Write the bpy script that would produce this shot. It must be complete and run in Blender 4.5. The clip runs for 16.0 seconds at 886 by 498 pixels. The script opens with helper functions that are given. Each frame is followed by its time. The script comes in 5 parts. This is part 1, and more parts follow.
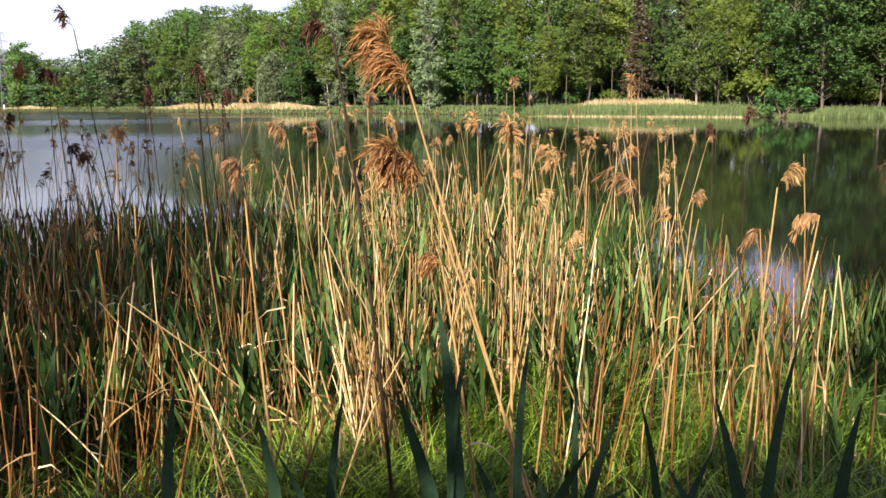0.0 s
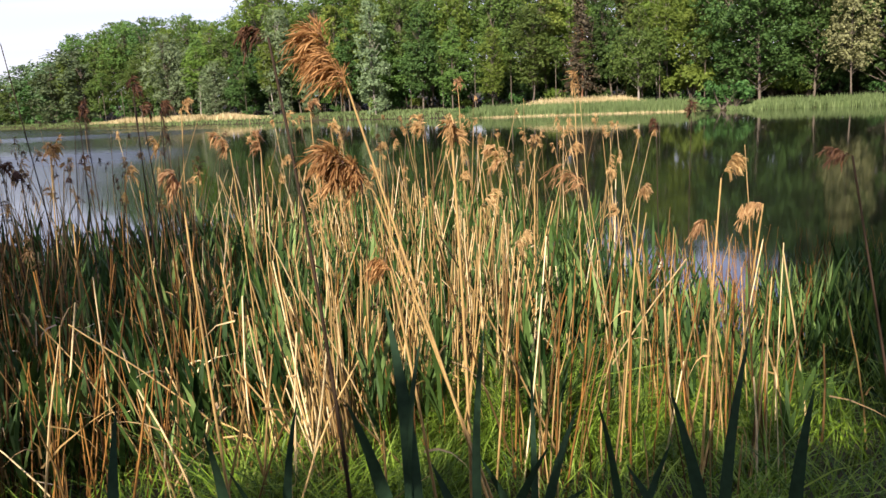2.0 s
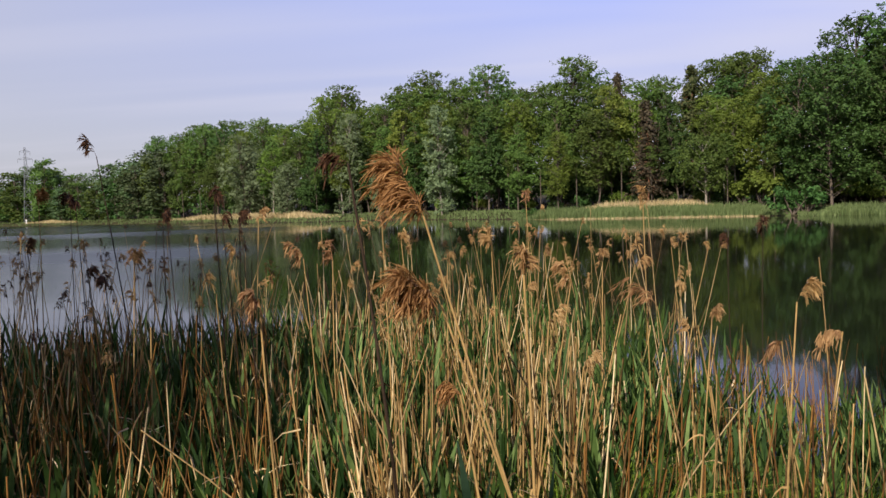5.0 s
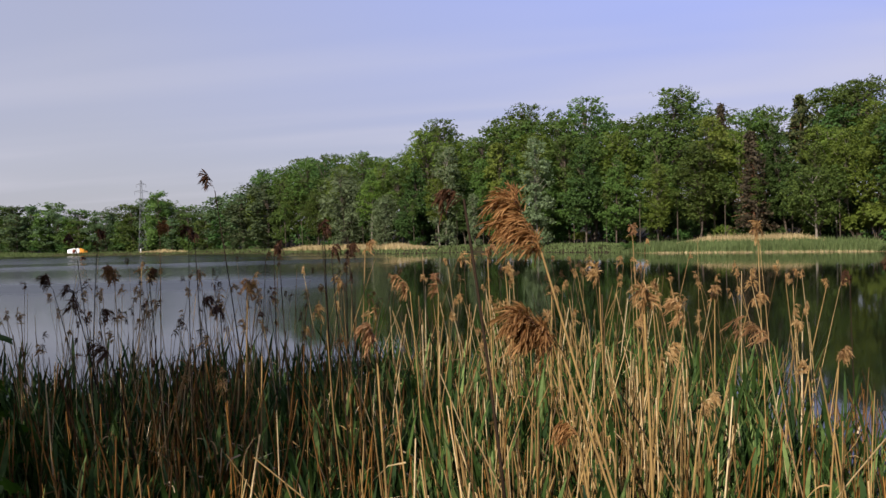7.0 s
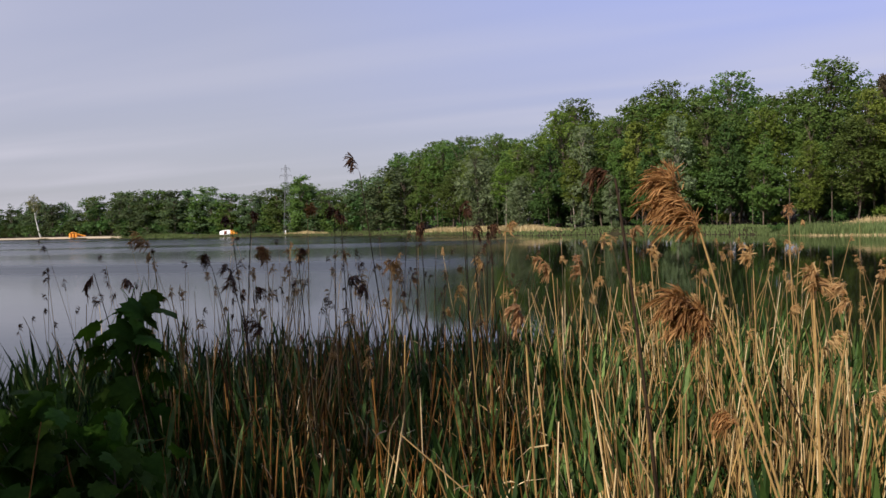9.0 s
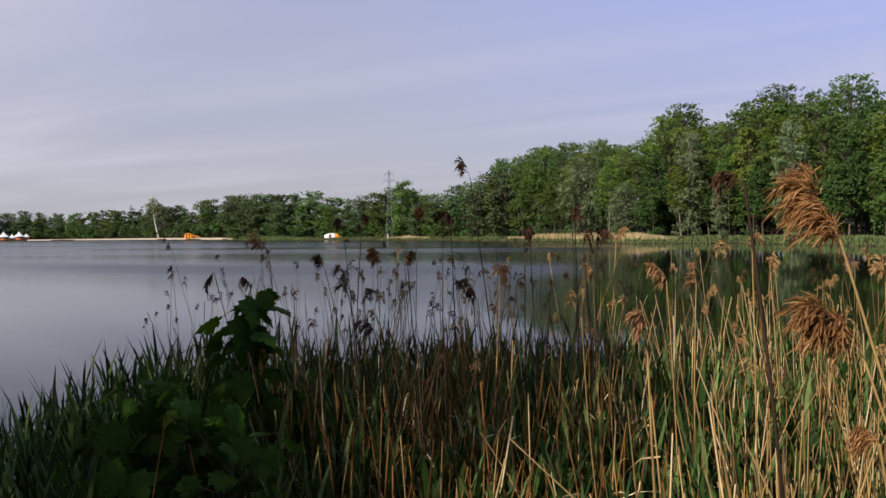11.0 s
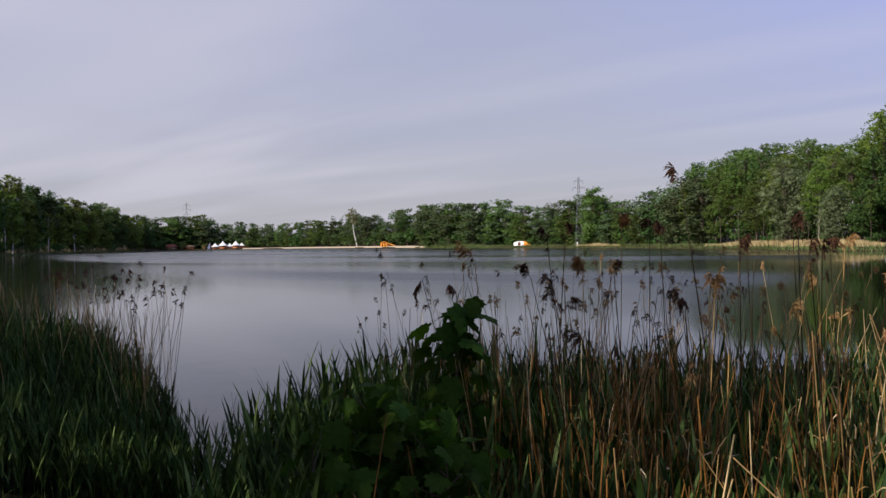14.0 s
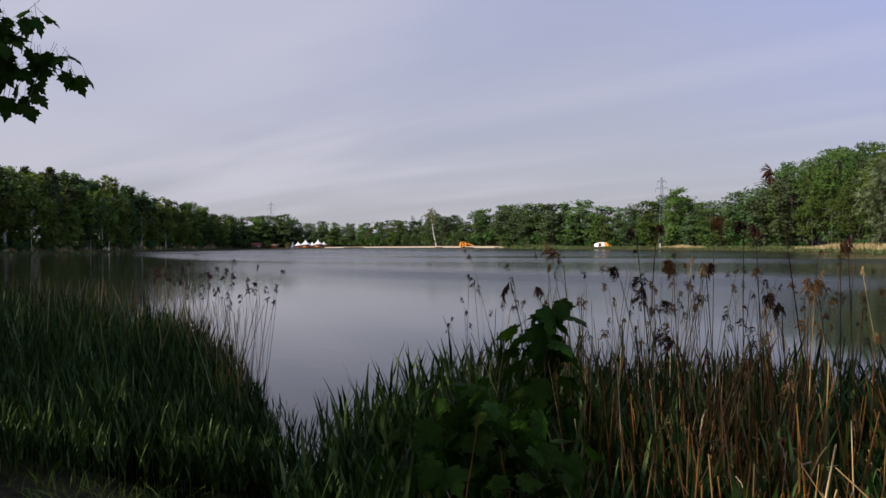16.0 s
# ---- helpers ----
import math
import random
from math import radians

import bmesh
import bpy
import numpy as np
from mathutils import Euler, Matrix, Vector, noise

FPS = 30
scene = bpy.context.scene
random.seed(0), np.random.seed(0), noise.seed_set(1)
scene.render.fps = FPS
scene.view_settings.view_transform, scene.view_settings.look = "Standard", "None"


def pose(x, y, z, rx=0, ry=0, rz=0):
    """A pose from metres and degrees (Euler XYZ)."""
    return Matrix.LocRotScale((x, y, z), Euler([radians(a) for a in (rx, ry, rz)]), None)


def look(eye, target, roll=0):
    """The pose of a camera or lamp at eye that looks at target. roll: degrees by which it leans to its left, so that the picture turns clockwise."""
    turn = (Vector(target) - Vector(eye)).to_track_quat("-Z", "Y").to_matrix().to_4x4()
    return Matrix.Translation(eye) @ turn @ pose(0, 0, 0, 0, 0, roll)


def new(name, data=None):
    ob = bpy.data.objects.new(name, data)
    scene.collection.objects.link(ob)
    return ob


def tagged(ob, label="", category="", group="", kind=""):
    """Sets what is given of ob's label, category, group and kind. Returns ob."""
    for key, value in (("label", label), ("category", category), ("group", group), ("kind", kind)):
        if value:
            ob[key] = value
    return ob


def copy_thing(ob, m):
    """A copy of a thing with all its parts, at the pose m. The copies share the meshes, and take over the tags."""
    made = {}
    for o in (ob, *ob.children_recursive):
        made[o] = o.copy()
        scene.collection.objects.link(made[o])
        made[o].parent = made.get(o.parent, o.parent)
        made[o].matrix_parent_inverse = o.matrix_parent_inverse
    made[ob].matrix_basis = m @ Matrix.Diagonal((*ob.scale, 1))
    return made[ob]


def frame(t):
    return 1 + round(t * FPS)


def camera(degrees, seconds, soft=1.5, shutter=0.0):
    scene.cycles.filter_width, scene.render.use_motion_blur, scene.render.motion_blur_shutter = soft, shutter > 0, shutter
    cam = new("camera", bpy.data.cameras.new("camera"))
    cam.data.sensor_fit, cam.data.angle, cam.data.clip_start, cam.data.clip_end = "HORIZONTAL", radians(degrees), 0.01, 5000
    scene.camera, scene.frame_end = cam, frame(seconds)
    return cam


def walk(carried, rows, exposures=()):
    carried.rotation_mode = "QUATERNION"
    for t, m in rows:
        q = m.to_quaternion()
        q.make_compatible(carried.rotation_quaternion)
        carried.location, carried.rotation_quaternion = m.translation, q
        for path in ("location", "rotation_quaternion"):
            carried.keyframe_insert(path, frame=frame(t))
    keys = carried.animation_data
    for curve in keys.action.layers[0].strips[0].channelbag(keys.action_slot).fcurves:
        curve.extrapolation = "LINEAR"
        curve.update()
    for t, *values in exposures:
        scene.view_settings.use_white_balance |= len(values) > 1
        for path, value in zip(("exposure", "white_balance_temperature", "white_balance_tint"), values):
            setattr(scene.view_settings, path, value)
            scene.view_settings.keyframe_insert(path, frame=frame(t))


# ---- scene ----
cam = camera(57.0, 16.0, soft=1.5)
EYE = 1.9
# seconds, eye offset in metres (right, ahead, up), yaw, pitch, roll in degrees
ROWS = [
    (0.0, 0.000, -0.000, 0.000, 0.11, -10.54, -0.73),
    (0.5, 0.012, 0.009, -0.001, -1.45, -10.49, -0.63),
    (1.0, 0.013, 0.017, -0.003, -1.66, -10.75, -1.36),
    (1.5, 0.011, 0.030, -0.003, -3.92, -10.13, -2.24),
    (2.0, 0.012, 0.034, -0.006, -3.25, -10.38, -2.72),
    (2.5, 0.011, 0.039, -0.004, -2.39, -9.92, -2.93),
    (3.0, 0.011, 0.037, 0.013, -2.07, -8.13, -2.60),
    (3.5, 0.010, 0.030, 0.031, -1.66, -6.26, -2.20),
    (6.0, -0.025, 0.016, 0.068, 3.90, -1.86, -1.78),
    (6.5, -0.040, 0.015, 0.071, 5.66, -1.08, -1.46),
    (7.0, -0.059, 0.021, 0.072, 7.57, -0.78, -1.64),
    (7.5, -0.072, 0.026, 0.075, 9.89, -0.49, -1.39),
    (8.0, -0.083, 0.031, 0.078, 11.93, -0.27, -1.31),
    (8.5, -0.094, 0.031, 0.076, 14.04, -0.31, -1.29),
    (9.0, -0.102, 0.031, 0.070, 17.00, -1.78, -1.68),
    (11.5, -0.166, 0.013, 0.060, 25.63, -0.96, -0.86),
    (12.0, -0.180, 0.009, 0.061, 27.76, -0.76, -1.09),
    (12.5, -0.193, -0.003, 0.062, 30.44, -0.62, -1.25),
    (13.0, -0.205, -0.019, 0.062, 33.06, -0.46, -1.44),
    (13.5, -0.214, -0.031, 0.061, 35.23, -0.59, -1.10),
    (14.0, -0.238, -0.038, 0.068, 37.19, -0.44, -1.11),
    (14.5, -0.253, -0.044, 0.069, 39.25, -0.61, -0.94),
    (15.0, -0.260, -0.060, 0.071, 40.70, -0.54, -0.96),
    (15.5, -0.260, -0.087, 0.074, 41.61, -0.38, -0.84),
    (16.0, -0.256, -0.119, 0.077, 42.72, -0.34, -0.68),
]
walk(cam, [(t, pose(x, y, EYE + z, 90 + pitch, 0, yaw) @ pose(0, 0, 0, 0, 0, roll)) for t, x, y, z, yaw, pitch, roll in ROWS],
     exposures=[(0.0, 1.36), (0.5, 1.2), (1.5, 1.24), (2.5, 1.27), (3.5, 0.88), (6.0, 0.3), (9.0, 0.22), (16.0, 0.17)])

# ---- world and sun ----
SUN_AZ, SUN_EL = 158.0, 33.0      # degrees to the left of the first view's axis, and up
to_sun = Vector((-np.sin(radians(SUN_AZ)) * np.cos(radians(SUN_EL)), np.cos(radians(SUN_AZ)) * np.cos(radians(SUN_EL)), np.sin(radians(SUN_EL))))


def nodes_of(tree):
    """A short way to add and wire nodes."""
    def add(kind, ins=None, operation="", data_type="", blend_type="", interpolation_type=""):
        n = tree.nodes.new(kind)
        if operation:
            n.operation = operation
        if data_type:
            n.data_type = data_type
        if blend_type:
            n.blend_type = blend_type
        if interpolation_type:
            n.interpolation_type = interpolation_type
        for k, v in (ins or {}).items():
            if isinstance(v, bpy.types.NodeSocket):
                tree.links.new(v, n.inputs[k])
            else:
                n.inputs[k].default_value = v
        return n
    return add


def make_world():
    w = bpy.data.worlds.new("sky")
    scene.world = w
    w.use_nodes = True
    t = w.node_tree
    t.nodes.clear()
    add = nodes_of(t)
    sky = add("ShaderNodeTexSky")
    sky.sky_type, sky.sun_disc, sky.sun_elevation = "NISHITA", False, radians(SUN_EL)
    sky.sun_rotation = float(np.arctan2(to_sun.x, to_sun.y))
    sky.altitude, sky.air_density, sky.dust_density, sky.ozone_density = 200.0, 1.0, 3.0, 1.5
    co = add("ShaderNodeTexCoord")
    xyz = add("ShaderNodeSeparateXYZ", {0: co.outputs["Generated"]})
    up = add("ShaderNodeMapRange", {0: xyz.outputs["Z"], 1: 0.0, 2: 0.45, 3: 0.0, 4: 1.0})
    ramp = add("ShaderNodeValToRGB", {0: up.outputs[0]})
    e = ramp.color_ramp.elements
    e[0].position, e[0].color = 0.0, (6.3, 6.15, 6.65, 1)
    e[1].position, e[1].color = 1.0, (5.0, 5.45, 8.5, 1)
    mid = e.new(0.35)
    mid.color = (5.65, 5.75, 7.5, 1)
    low = e.new(0.1)
    low.color = (6.0, 5.95, 6.8, 1)
    # long thin veils of high cloud
    flat = add("ShaderNodeMath", {0: xyz.outputs["Z"], 1: 0.08}, operation="ADD")
    px = add("ShaderNodeMath", {0: xyz.outputs["X"], 1: flat.outputs[0]}, operation="DIVIDE")
    py = add("ShaderNodeMath", {0: xyz.outputs["Y"], 1: flat.outputs[0]}, operation="DIVIDE")
    plane = add("ShaderNodeCombineXYZ", {0: px.outputs[0], 1: py.outputs[0], 2: 0.0})
    turn = add("ShaderNodeMapping", {"Vector": plane.outputs[0], "Rotation": (0, 0, 0.55), "Scale": (0.28, 0.95, 1.0)})
    veil = add("ShaderNodeTexNoise", {"Vector": turn.outputs[0], "Scale": 0.8, "Detail": 3.0, "Roughness": 0.45, "Distortion": 0.4})
    soft = add("ShaderNodeMapRange", {0: veil.outputs[0], 1: 0.38, 2: 0.72, 3: 0.0, 4: 0.6}, interpolation_type="SMOOTHSTEP")
    haze = add("ShaderNodeMix", {0: 0.78, 6: sky.outputs[0], 7: ramp.outputs[0]}, data_type="RGBA")
    clear = add("ShaderNodeMapRange", {0: xyz.outputs["X"], 1: -0.5, 2: 0.2, 3: 0.0, 4: 1.0})
    high = add("ShaderNodeMapRange", {0: xyz.outputs["Z"], 1: 0.03, 2: 0.28, 3: 0.0, 4: 1.0})
    clear_up = add("ShaderNodeMath", {0: clear.outputs[0], 1: high.outputs[0]}, operation="MULTIPLY")
    blue = add("ShaderNodeMix", {0: clear_up.outputs[0], 6: haze.outputs[2], 7: (4.3, 5.2, 10.4, 1)}, data_type="RGBA")
    cloud = add("ShaderNodeMix", {0: soft.outputs[0], 6: blue.outputs[2], 7: (7.4, 7.2, 8.3, 1)}, data_type="RGBA")
    bg = add("ShaderNodeBackground", {"Color": cloud.outputs[2], "Strength": 0.078})
    add("ShaderNodeOutputWorld", {0: bg.outputs[0]})


make_world()
sun_data = bpy.data.lights.new("sun", "SUN")
sun_data.energy, sun_data.angle, sun_data.color = 5.0, radians(0.5), (1.0, 0.92, 0.81)
sun = new("sun", sun_data)
sun.matrix_world = look((0, 0, 60), Vector((0, 0, 60)) - to_sun)

# ---- materials ----


def blank(name):
    m = bpy.data.materials.new(name)
    m.use_nodes = True
    m.node_tree.nodes.clear()
    return m, nodes_of(m.node_tree)


def plant_material(name, dark, light, translucent=0.35, rough=0.55, scale=3.0, by_object=0.0, spec=0.1, third=None, blotch=1.0):
    """Leaves, blades and stalks: a colour for each piece, blotched along it, with light coming through."""
    m, add = blank(name)
    geo = add("ShaderNodeNewGeometry")
    ramp = add("ShaderNodeValToRGB", {0: geo.outputs["Random Per Island"]})
    e = ramp.color_ramp.elements
    e[0].color, e[1].color = (*dark, 1), (*light, 1)
    if third:
        e[1].position = 0.75
        x = e.new(1.0)
        x.color = (*third, 1)
    co = add("ShaderNodeTexCoord")
    noise = add("ShaderNodeTexNoise", {"Vector": co.outputs["Object"], "Scale": scale, "Detail": 4.0})
    fine = add("ShaderNodeTexNoise", {"Vector": co.outputs["Object"], "Scale": scale * 14, "Detail": 2.0})
    both = add("ShaderNodeMath", {0: noise.outputs[0], 1: fine.outputs[0]}, operation="ADD")
    val = add("ShaderNodeMapRange", {0: both.outputs[0], 1: 0.6, 2: 1.4, 3: 1 - 0.38 * blotch, 4: 1 + 0.35 * blotch})
    info = add("ShaderNodeObjectInfo")
    hue = add("ShaderNodeMapRange", {0: info.outputs["Random"], 3: 0.5 - by_object * 0.022, 4: 0.5 + by_object * 0.016})
    bright = add("ShaderNodeMapRange", {0: info.outputs["Random"], 3: 1 - by_object * 0.22, 4: 1 + by_object * 0.3})
    v2 = add("ShaderNodeMath", {0: val.outputs[0], 1: bright.outputs[0]}, operation="MULTIPLY")
    hsv = add("ShaderNodeHueSaturation", {"Hue": hue.outputs[0], "Saturation": 1.08, "Value": v2.outputs[0], "Color": ramp.outputs[0]})
    pr = add("ShaderNodeBsdfPrincipled", {"Base Color": hsv.outputs[0], "Roughness": rough, "Specular IOR Level": spec})
    last = pr
    if translucent:
        warm = add("ShaderNodeMix", {0: 1.0, 6: hsv.outputs[0], 7: (1.0, 1.0, 0.55, 1)}, data_type="RGBA", blend_type="MULTIPLY")
        tr = add("ShaderNodeBsdfTranslucent", {0: warm.outputs[2]})
        last = add("ShaderNodeMixShader", {0: translucent, 1: pr.outputs[0], 2: tr.outputs[0]})
    add("ShaderNodeOutputMaterial", {0: last.outputs[0]})
    return m


def solid_material(name, a, b, scale=2.0, rough=0.7, metal=0.0, bump=0.2, spec=0.4, stretch=(1, 1, 1)):
    """Two tones blended by coarse and fine noise, with a fine relief."""
    m, add = blank(name)
    co = add("ShaderNodeTexCoord")
    mp = add("ShaderNodeMapping", {"Vector": co.outputs["Object"], "Scale": stretch})
    n1 = add("ShaderNodeTexNoise", {"Vector": mp.outputs[0], "Scale": scale, "Detail": 6.0, "Roughness": 0.65})
    n2 = add("ShaderNodeTexNoise", {"Vector": mp.outputs[0], "Scale": scale * 17, "Detail": 3.0})
    s = add("ShaderNodeMath", {0: n1.outputs[0], 1: n2.outputs[0]}, operation="ADD")
    f = add("ShaderNodeMapRange", {0: s.outputs[0], 1: 0.7, 2: 1.3})
    c = add("ShaderNodeMix", {0: f.outputs[0], 6: (*a, 1), 7: (*b, 1)}, data_type="RGBA")
    bp = add("ShaderNodeBump", {"Strength": bump, "Distance": 0.05, "Height": s.outputs[0]})
    pr = add("ShaderNodeBsdfPrincipled", {"Base Color": c.outputs[2], "Roughness": rough, "Metallic": metal, "Specular IOR Level": spec, "Normal": bp.outputs[0]})
    add("ShaderNodeOutputMaterial", {0: pr.outputs[0]})
    return m


def water_material():
    m, add = blank("lake_water")
    co = add("ShaderNodeTexCoord")
    fine = add("ShaderNodeTexNoise", {"Vector": co.outputs["Object"], "Scale": 2.2, "Detail": 3.0, "Roughness": 0.55})
    wide = add("ShaderNodeTexNoise", {"Vector": co.outputs["Object"], "Scale": 0.35, "Detail": 2.0})
    # wind-ruffled lanes lying across the lake
    lane_co = add("ShaderNodeMapping", {"Vector": co.outputs["Object"], "Rotation": (0, 0, 0.62), "Scale": (0.0035, 0.03, 1.0)})
    lane = add("ShaderNodeTexNoise", {"Vector": lane_co.outputs[0], "Scale": 1.0, "Detail": 3.0})
    ruffled = add("ShaderNodeMapRange", {0: lane.outputs[0], 1: 0.5, 2: 0.62, 3: 0.12, 4: 1.0}, interpolation_type="SMOOTHSTEP")
    # the open middle of the lake is wind-rippled, the sheltered edges lie calm
    xyz = add("ShaderNodeSeparateXYZ", {0: co.outputs["Object"]})
    side = add("ShaderNodeMath", {0: xyz.outputs["Y"], 1: 0.165, 2: xyz.outputs["X"]}, operation="MULTIPLY_ADD")
    open_x = add("ShaderNodeMapRange", {0: side.outputs[0], 1: -0.5, 2: -6.8, 3: 0.0, 4: 1.0}, interpolation_type="SMOOTHSTEP")
    lee = add("ShaderNodeMath", {0: xyz.outputs["X"], 1: 0.45, 2: xyz.outputs["Y"]}, operation="MULTIPLY_ADD")
    open_y = add("ShaderNodeMapRange", {0: lee.outputs[0], 1: 6.0, 2: 24.0, 3: 0.0, 4: 1.0}, interpolation_type="SMOOTHSTEP")
    open_xy = add("ShaderNodeMath", {0: open_x.outputs[0], 1: open_y.outputs[0]}, operation="MULTIPLY")
    lane_more = add("ShaderNodeMapRange", {0: lane.outputs[0], 1: 0.4, 2: 0.58, 3: 0.25, 4: 1.0})
    breezy = add("ShaderNodeMath", {0: open_xy.outputs[0], 1: lane_more.outputs[0]}, operation="MULTIPLY")
    calm = add("ShaderNodeMath", {0: ruffled.outputs[0], 1: open_x.outputs[0], 2: 0.05}, operation="MULTIPLY_ADD")
    gloss = add("ShaderNodeMapRange", {0: breezy.outputs[0], 1: 0.0, 2: 1.0, 3: 0.05, 4: 0.34})
    h0 = add("ShaderNodeMath", {0: fine.outputs[0], 1: calm.outputs[0]}, operation="MULTIPLY")
    h1 = add("ShaderNodeMath", {0: wide.outputs[0], 1: 0.12, 2: h0.outputs[0]}, operation="MULTIPLY_ADD")
    bp = add("ShaderNodeBump", {"Strength": 0.1, "Distance": 0.12, "Height": h1.outputs[0]})
    depth = add("ShaderNodeTexNoise", {"Vector": co.outputs["Object"], "Scale": 0.15, "Detail": 3.0})
    col = add("ShaderNodeMix", {0: depth.outputs[0], 6: (0.004, 0.006, 0.003, 1), 7: (0.011, 0.013, 0.007, 1)}, data_type="RGBA")
    pr = add("ShaderNodeBsdfPrincipled", {"Base Color": col.outputs[2], "Roughness": gloss.outputs[0], "IOR": 1.333, "Specular IOR Level": 0.315, "Specular Tint": (0.82, 0.82, 0.82, 1), "Normal": bp.outputs[0]})
    add("ShaderNodeOutputMaterial", {0: pr.outputs[0]})
    return m


WATER = water_material()
SOIL = solid_material("bank_soil", (0.022, 0.02, 0.01), (0.06, 0.05, 0.026), scale=0.6, rough=0.95, bump=0.5, spec=0.05)
SAND = solid_material("beach_sand", (0.36, 0.285, 0.2), (0.47, 0.385, 0.285), scale=0.2, rough=0.95)
BARK = solid_material("bark", (0.06, 0.045, 0.032), (0.16, 0.125, 0.09), scale=1.5, rough=0.9, bump=0.6, stretch=(1, 1, 0.25))
PALE_BARK = solid_material("pale_bark", (0.15, 0.125, 0.095), (0.34, 0.3, 0.24), scale=1.2, rough=0.85, bump=0.4, stretch=(1, 1, 0.4))
BIRCH_BARK = solid_material("birch_bark", (0.25, 0.24, 0.22), (0.8, 0.78, 0.73), scale=0.7, rough=0.8, bump=0.3, stretch=(0.4, 0.4, 1.5))
PINE_BARK = solid_material("pine_bark", (0.12, 0.055, 0.03), (0.33, 0.16, 0.08), scale=1.1, rough=0.9, bump=0.6, stretch=(1, 1, 0.35))
STRAW = plant_material("dry_reed", (0.075, 0.043, 0.018), (0.47, 0.312, 0.142), translucent=0.08, rough=0.5, scale=2.5, spec=0.3, third=(0.74, 0.58, 0.355))
PLUME = plant_material("reed_plume", (0.23, 0.125, 0.06), (0.5, 0.33, 0.175), translucent=0.3, rough=0.75, scale=4.0, by_object=0.5, spec=0.2)
# plumes standing in tree shade, with that shade put into their brown
PLUME_SHADED = plant_material("brown_plume_shaded", (0.04, 0.021, 0.014), (0.13, 0.066, 0.038), translucent=0.25, rough=0.75, scale=4.0, spec=0.2)
PLUME_RUST = plant_material("rusty_plume", (0.15, 0.068, 0.03), (0.5, 0.29, 0.14), translucent=0.35, rough=0.7, scale=4.0, spec=0.2)
PLUME_PALE = plant_material("pale_plume", (0.36, 0.22, 0.1), (0.62, 0.44, 0.24), translucent=0.3, rough=0.75, scale=4.0, spec=0.2)
# brown of weathered broken stalks, also used to paint shade on the left ones
BROWN_STALK = plant_material("weathered_shaded_reed", (0.045, 0.022, 0.009), (0.3, 0.152, 0.054), translucent=0.05, rough=0.65, scale=3.5, spec=0.2)
# dead stalk colour taken near black to paint in the tree shade
STALK_SHADED = plant_material("dead_stalk_shaded", (0.014, 0.009, 0.006), (0.045, 0.028, 0.017), translucent=0.0, rough=0.7, scale=6.0, spec=0.2)
REED_GREEN = plant_material("reed_green", (0.012, 0.028, 0.009), (0.066, 0.108, 0.032), translucent=0.14, rough=0.55, scale=1.5, spec=0.07, third=(0.17, 0.225, 0.085))
# blue-green leaf, darkened in colour for the shade over the closest shoots
REED_LEAF_SHADED = plant_material("shaded_glaucous_leaf", (0.014, 0.032, 0.018), (0.04, 0.07, 0.04), translucent=0.12, rough=0.5, scale=5.0, by_object=0.5, spec=0.2)
GRASS = plant_material("grass_green", (0.022, 0.048, 0.008), (0.165, 0.245, 0.036), translucent=0.28, rough=0.5, scale=1.2, spec=0.15, third=(0.25, 0.31, 0.075))
FRINGE = plant_material("far_fringe", (0.085, 0.118, 0.046), (0.165, 0.205, 0.09), translucent=0.3, rough=0.6, scale=0.15)
FRINGE_DRY = plant_material("far_dry_fringe", (0.32, 0.25, 0.13), (0.58, 0.47, 0.29), translucent=0.2, rough=0.7, scale=0.2)
MAPLE = plant_material("maple_leaf", (0.017, 0.04, 0.009), (0.054, 0.102, 0.02), translucent=0.4, rough=0.65, scale=6.0, by_object=0.8, spec=0.05)
LEAF_OAK = plant_material("leaf_mid_green", (0.062, 0.104, 0.028), (0.112, 0.164, 0.048), translucent=0.3, scale=0.25, by_object=1.1, blotch=0.6)
LEAF_LIME = plant_material("leaf_fresh_green", (0.092, 0.134, 0.03), (0.155, 0.204, 0.052), translucent=0.35, scale=0.25, by_object=1.1, blotch=0.6)
LEAF_DARK = plant_material("leaf_deep_green", (0.038, 0.073, 0.022), (0.07, 0.115, 0.037), translucent=0.25, scale=0.25, by_object=1.2, blotch=0.6)
# greyed green: the haze over the far bank is put into the leaf colour
LEAF_HAZE = plant_material("leaf_far_haze_green", (0.062, 0.094, 0.044), (0.105, 0.142, 0.068), translucent=0.3, scale=0.2, by_object=1.4, blotch=0.6)
LEAF_WILLOW = plant_material("leaf_grey_green", (0.115, 0.155, 0.078), (0.19, 0.235, 0.128), translucent=0.3, scale=0.3, by_object=0.5, blotch=0.6)
LEAF_YELLOW = plant_material("leaf_yellow_green", (0.115, 0.145, 0.03), (0.19, 0.215, 0.06), translucent=0.3, scale=0.3, by_object=0.4, blotch=0.6)
LEAF_TAN = plant_material("leaf_pale_tan", (0.15, 0.15, 0.07), (0.24, 0.23, 0.12), translucent=0.3, scale=0.3, by_object=0.4, blotch=0.6)
NEEDLE = plant_material("pine_needle", (0.0325, 0.0455, 0.0182), (0.0975, 0.0975, 0.0416), translucent=0.1, scale=0.3, by_object=0.6)
NEEDLE_BROWN = plant_material("brown_needle", (0.035, 0.03, 0.02), (0.085, 0.068, 0.042), translucent=0.1, scale=0.3)
STEEL = solid_material("galvanised_steel", (0.15, 0.16, 0.17), (0.24, 0.25, 0.26), scale=0.4, rough=0.6, metal=0.3)
CANVAS = solid_material("white_canvas", (0.74, 0.73, 0.7), (0.84, 0.83, 0.81), scale=0.5, rough=0.8)
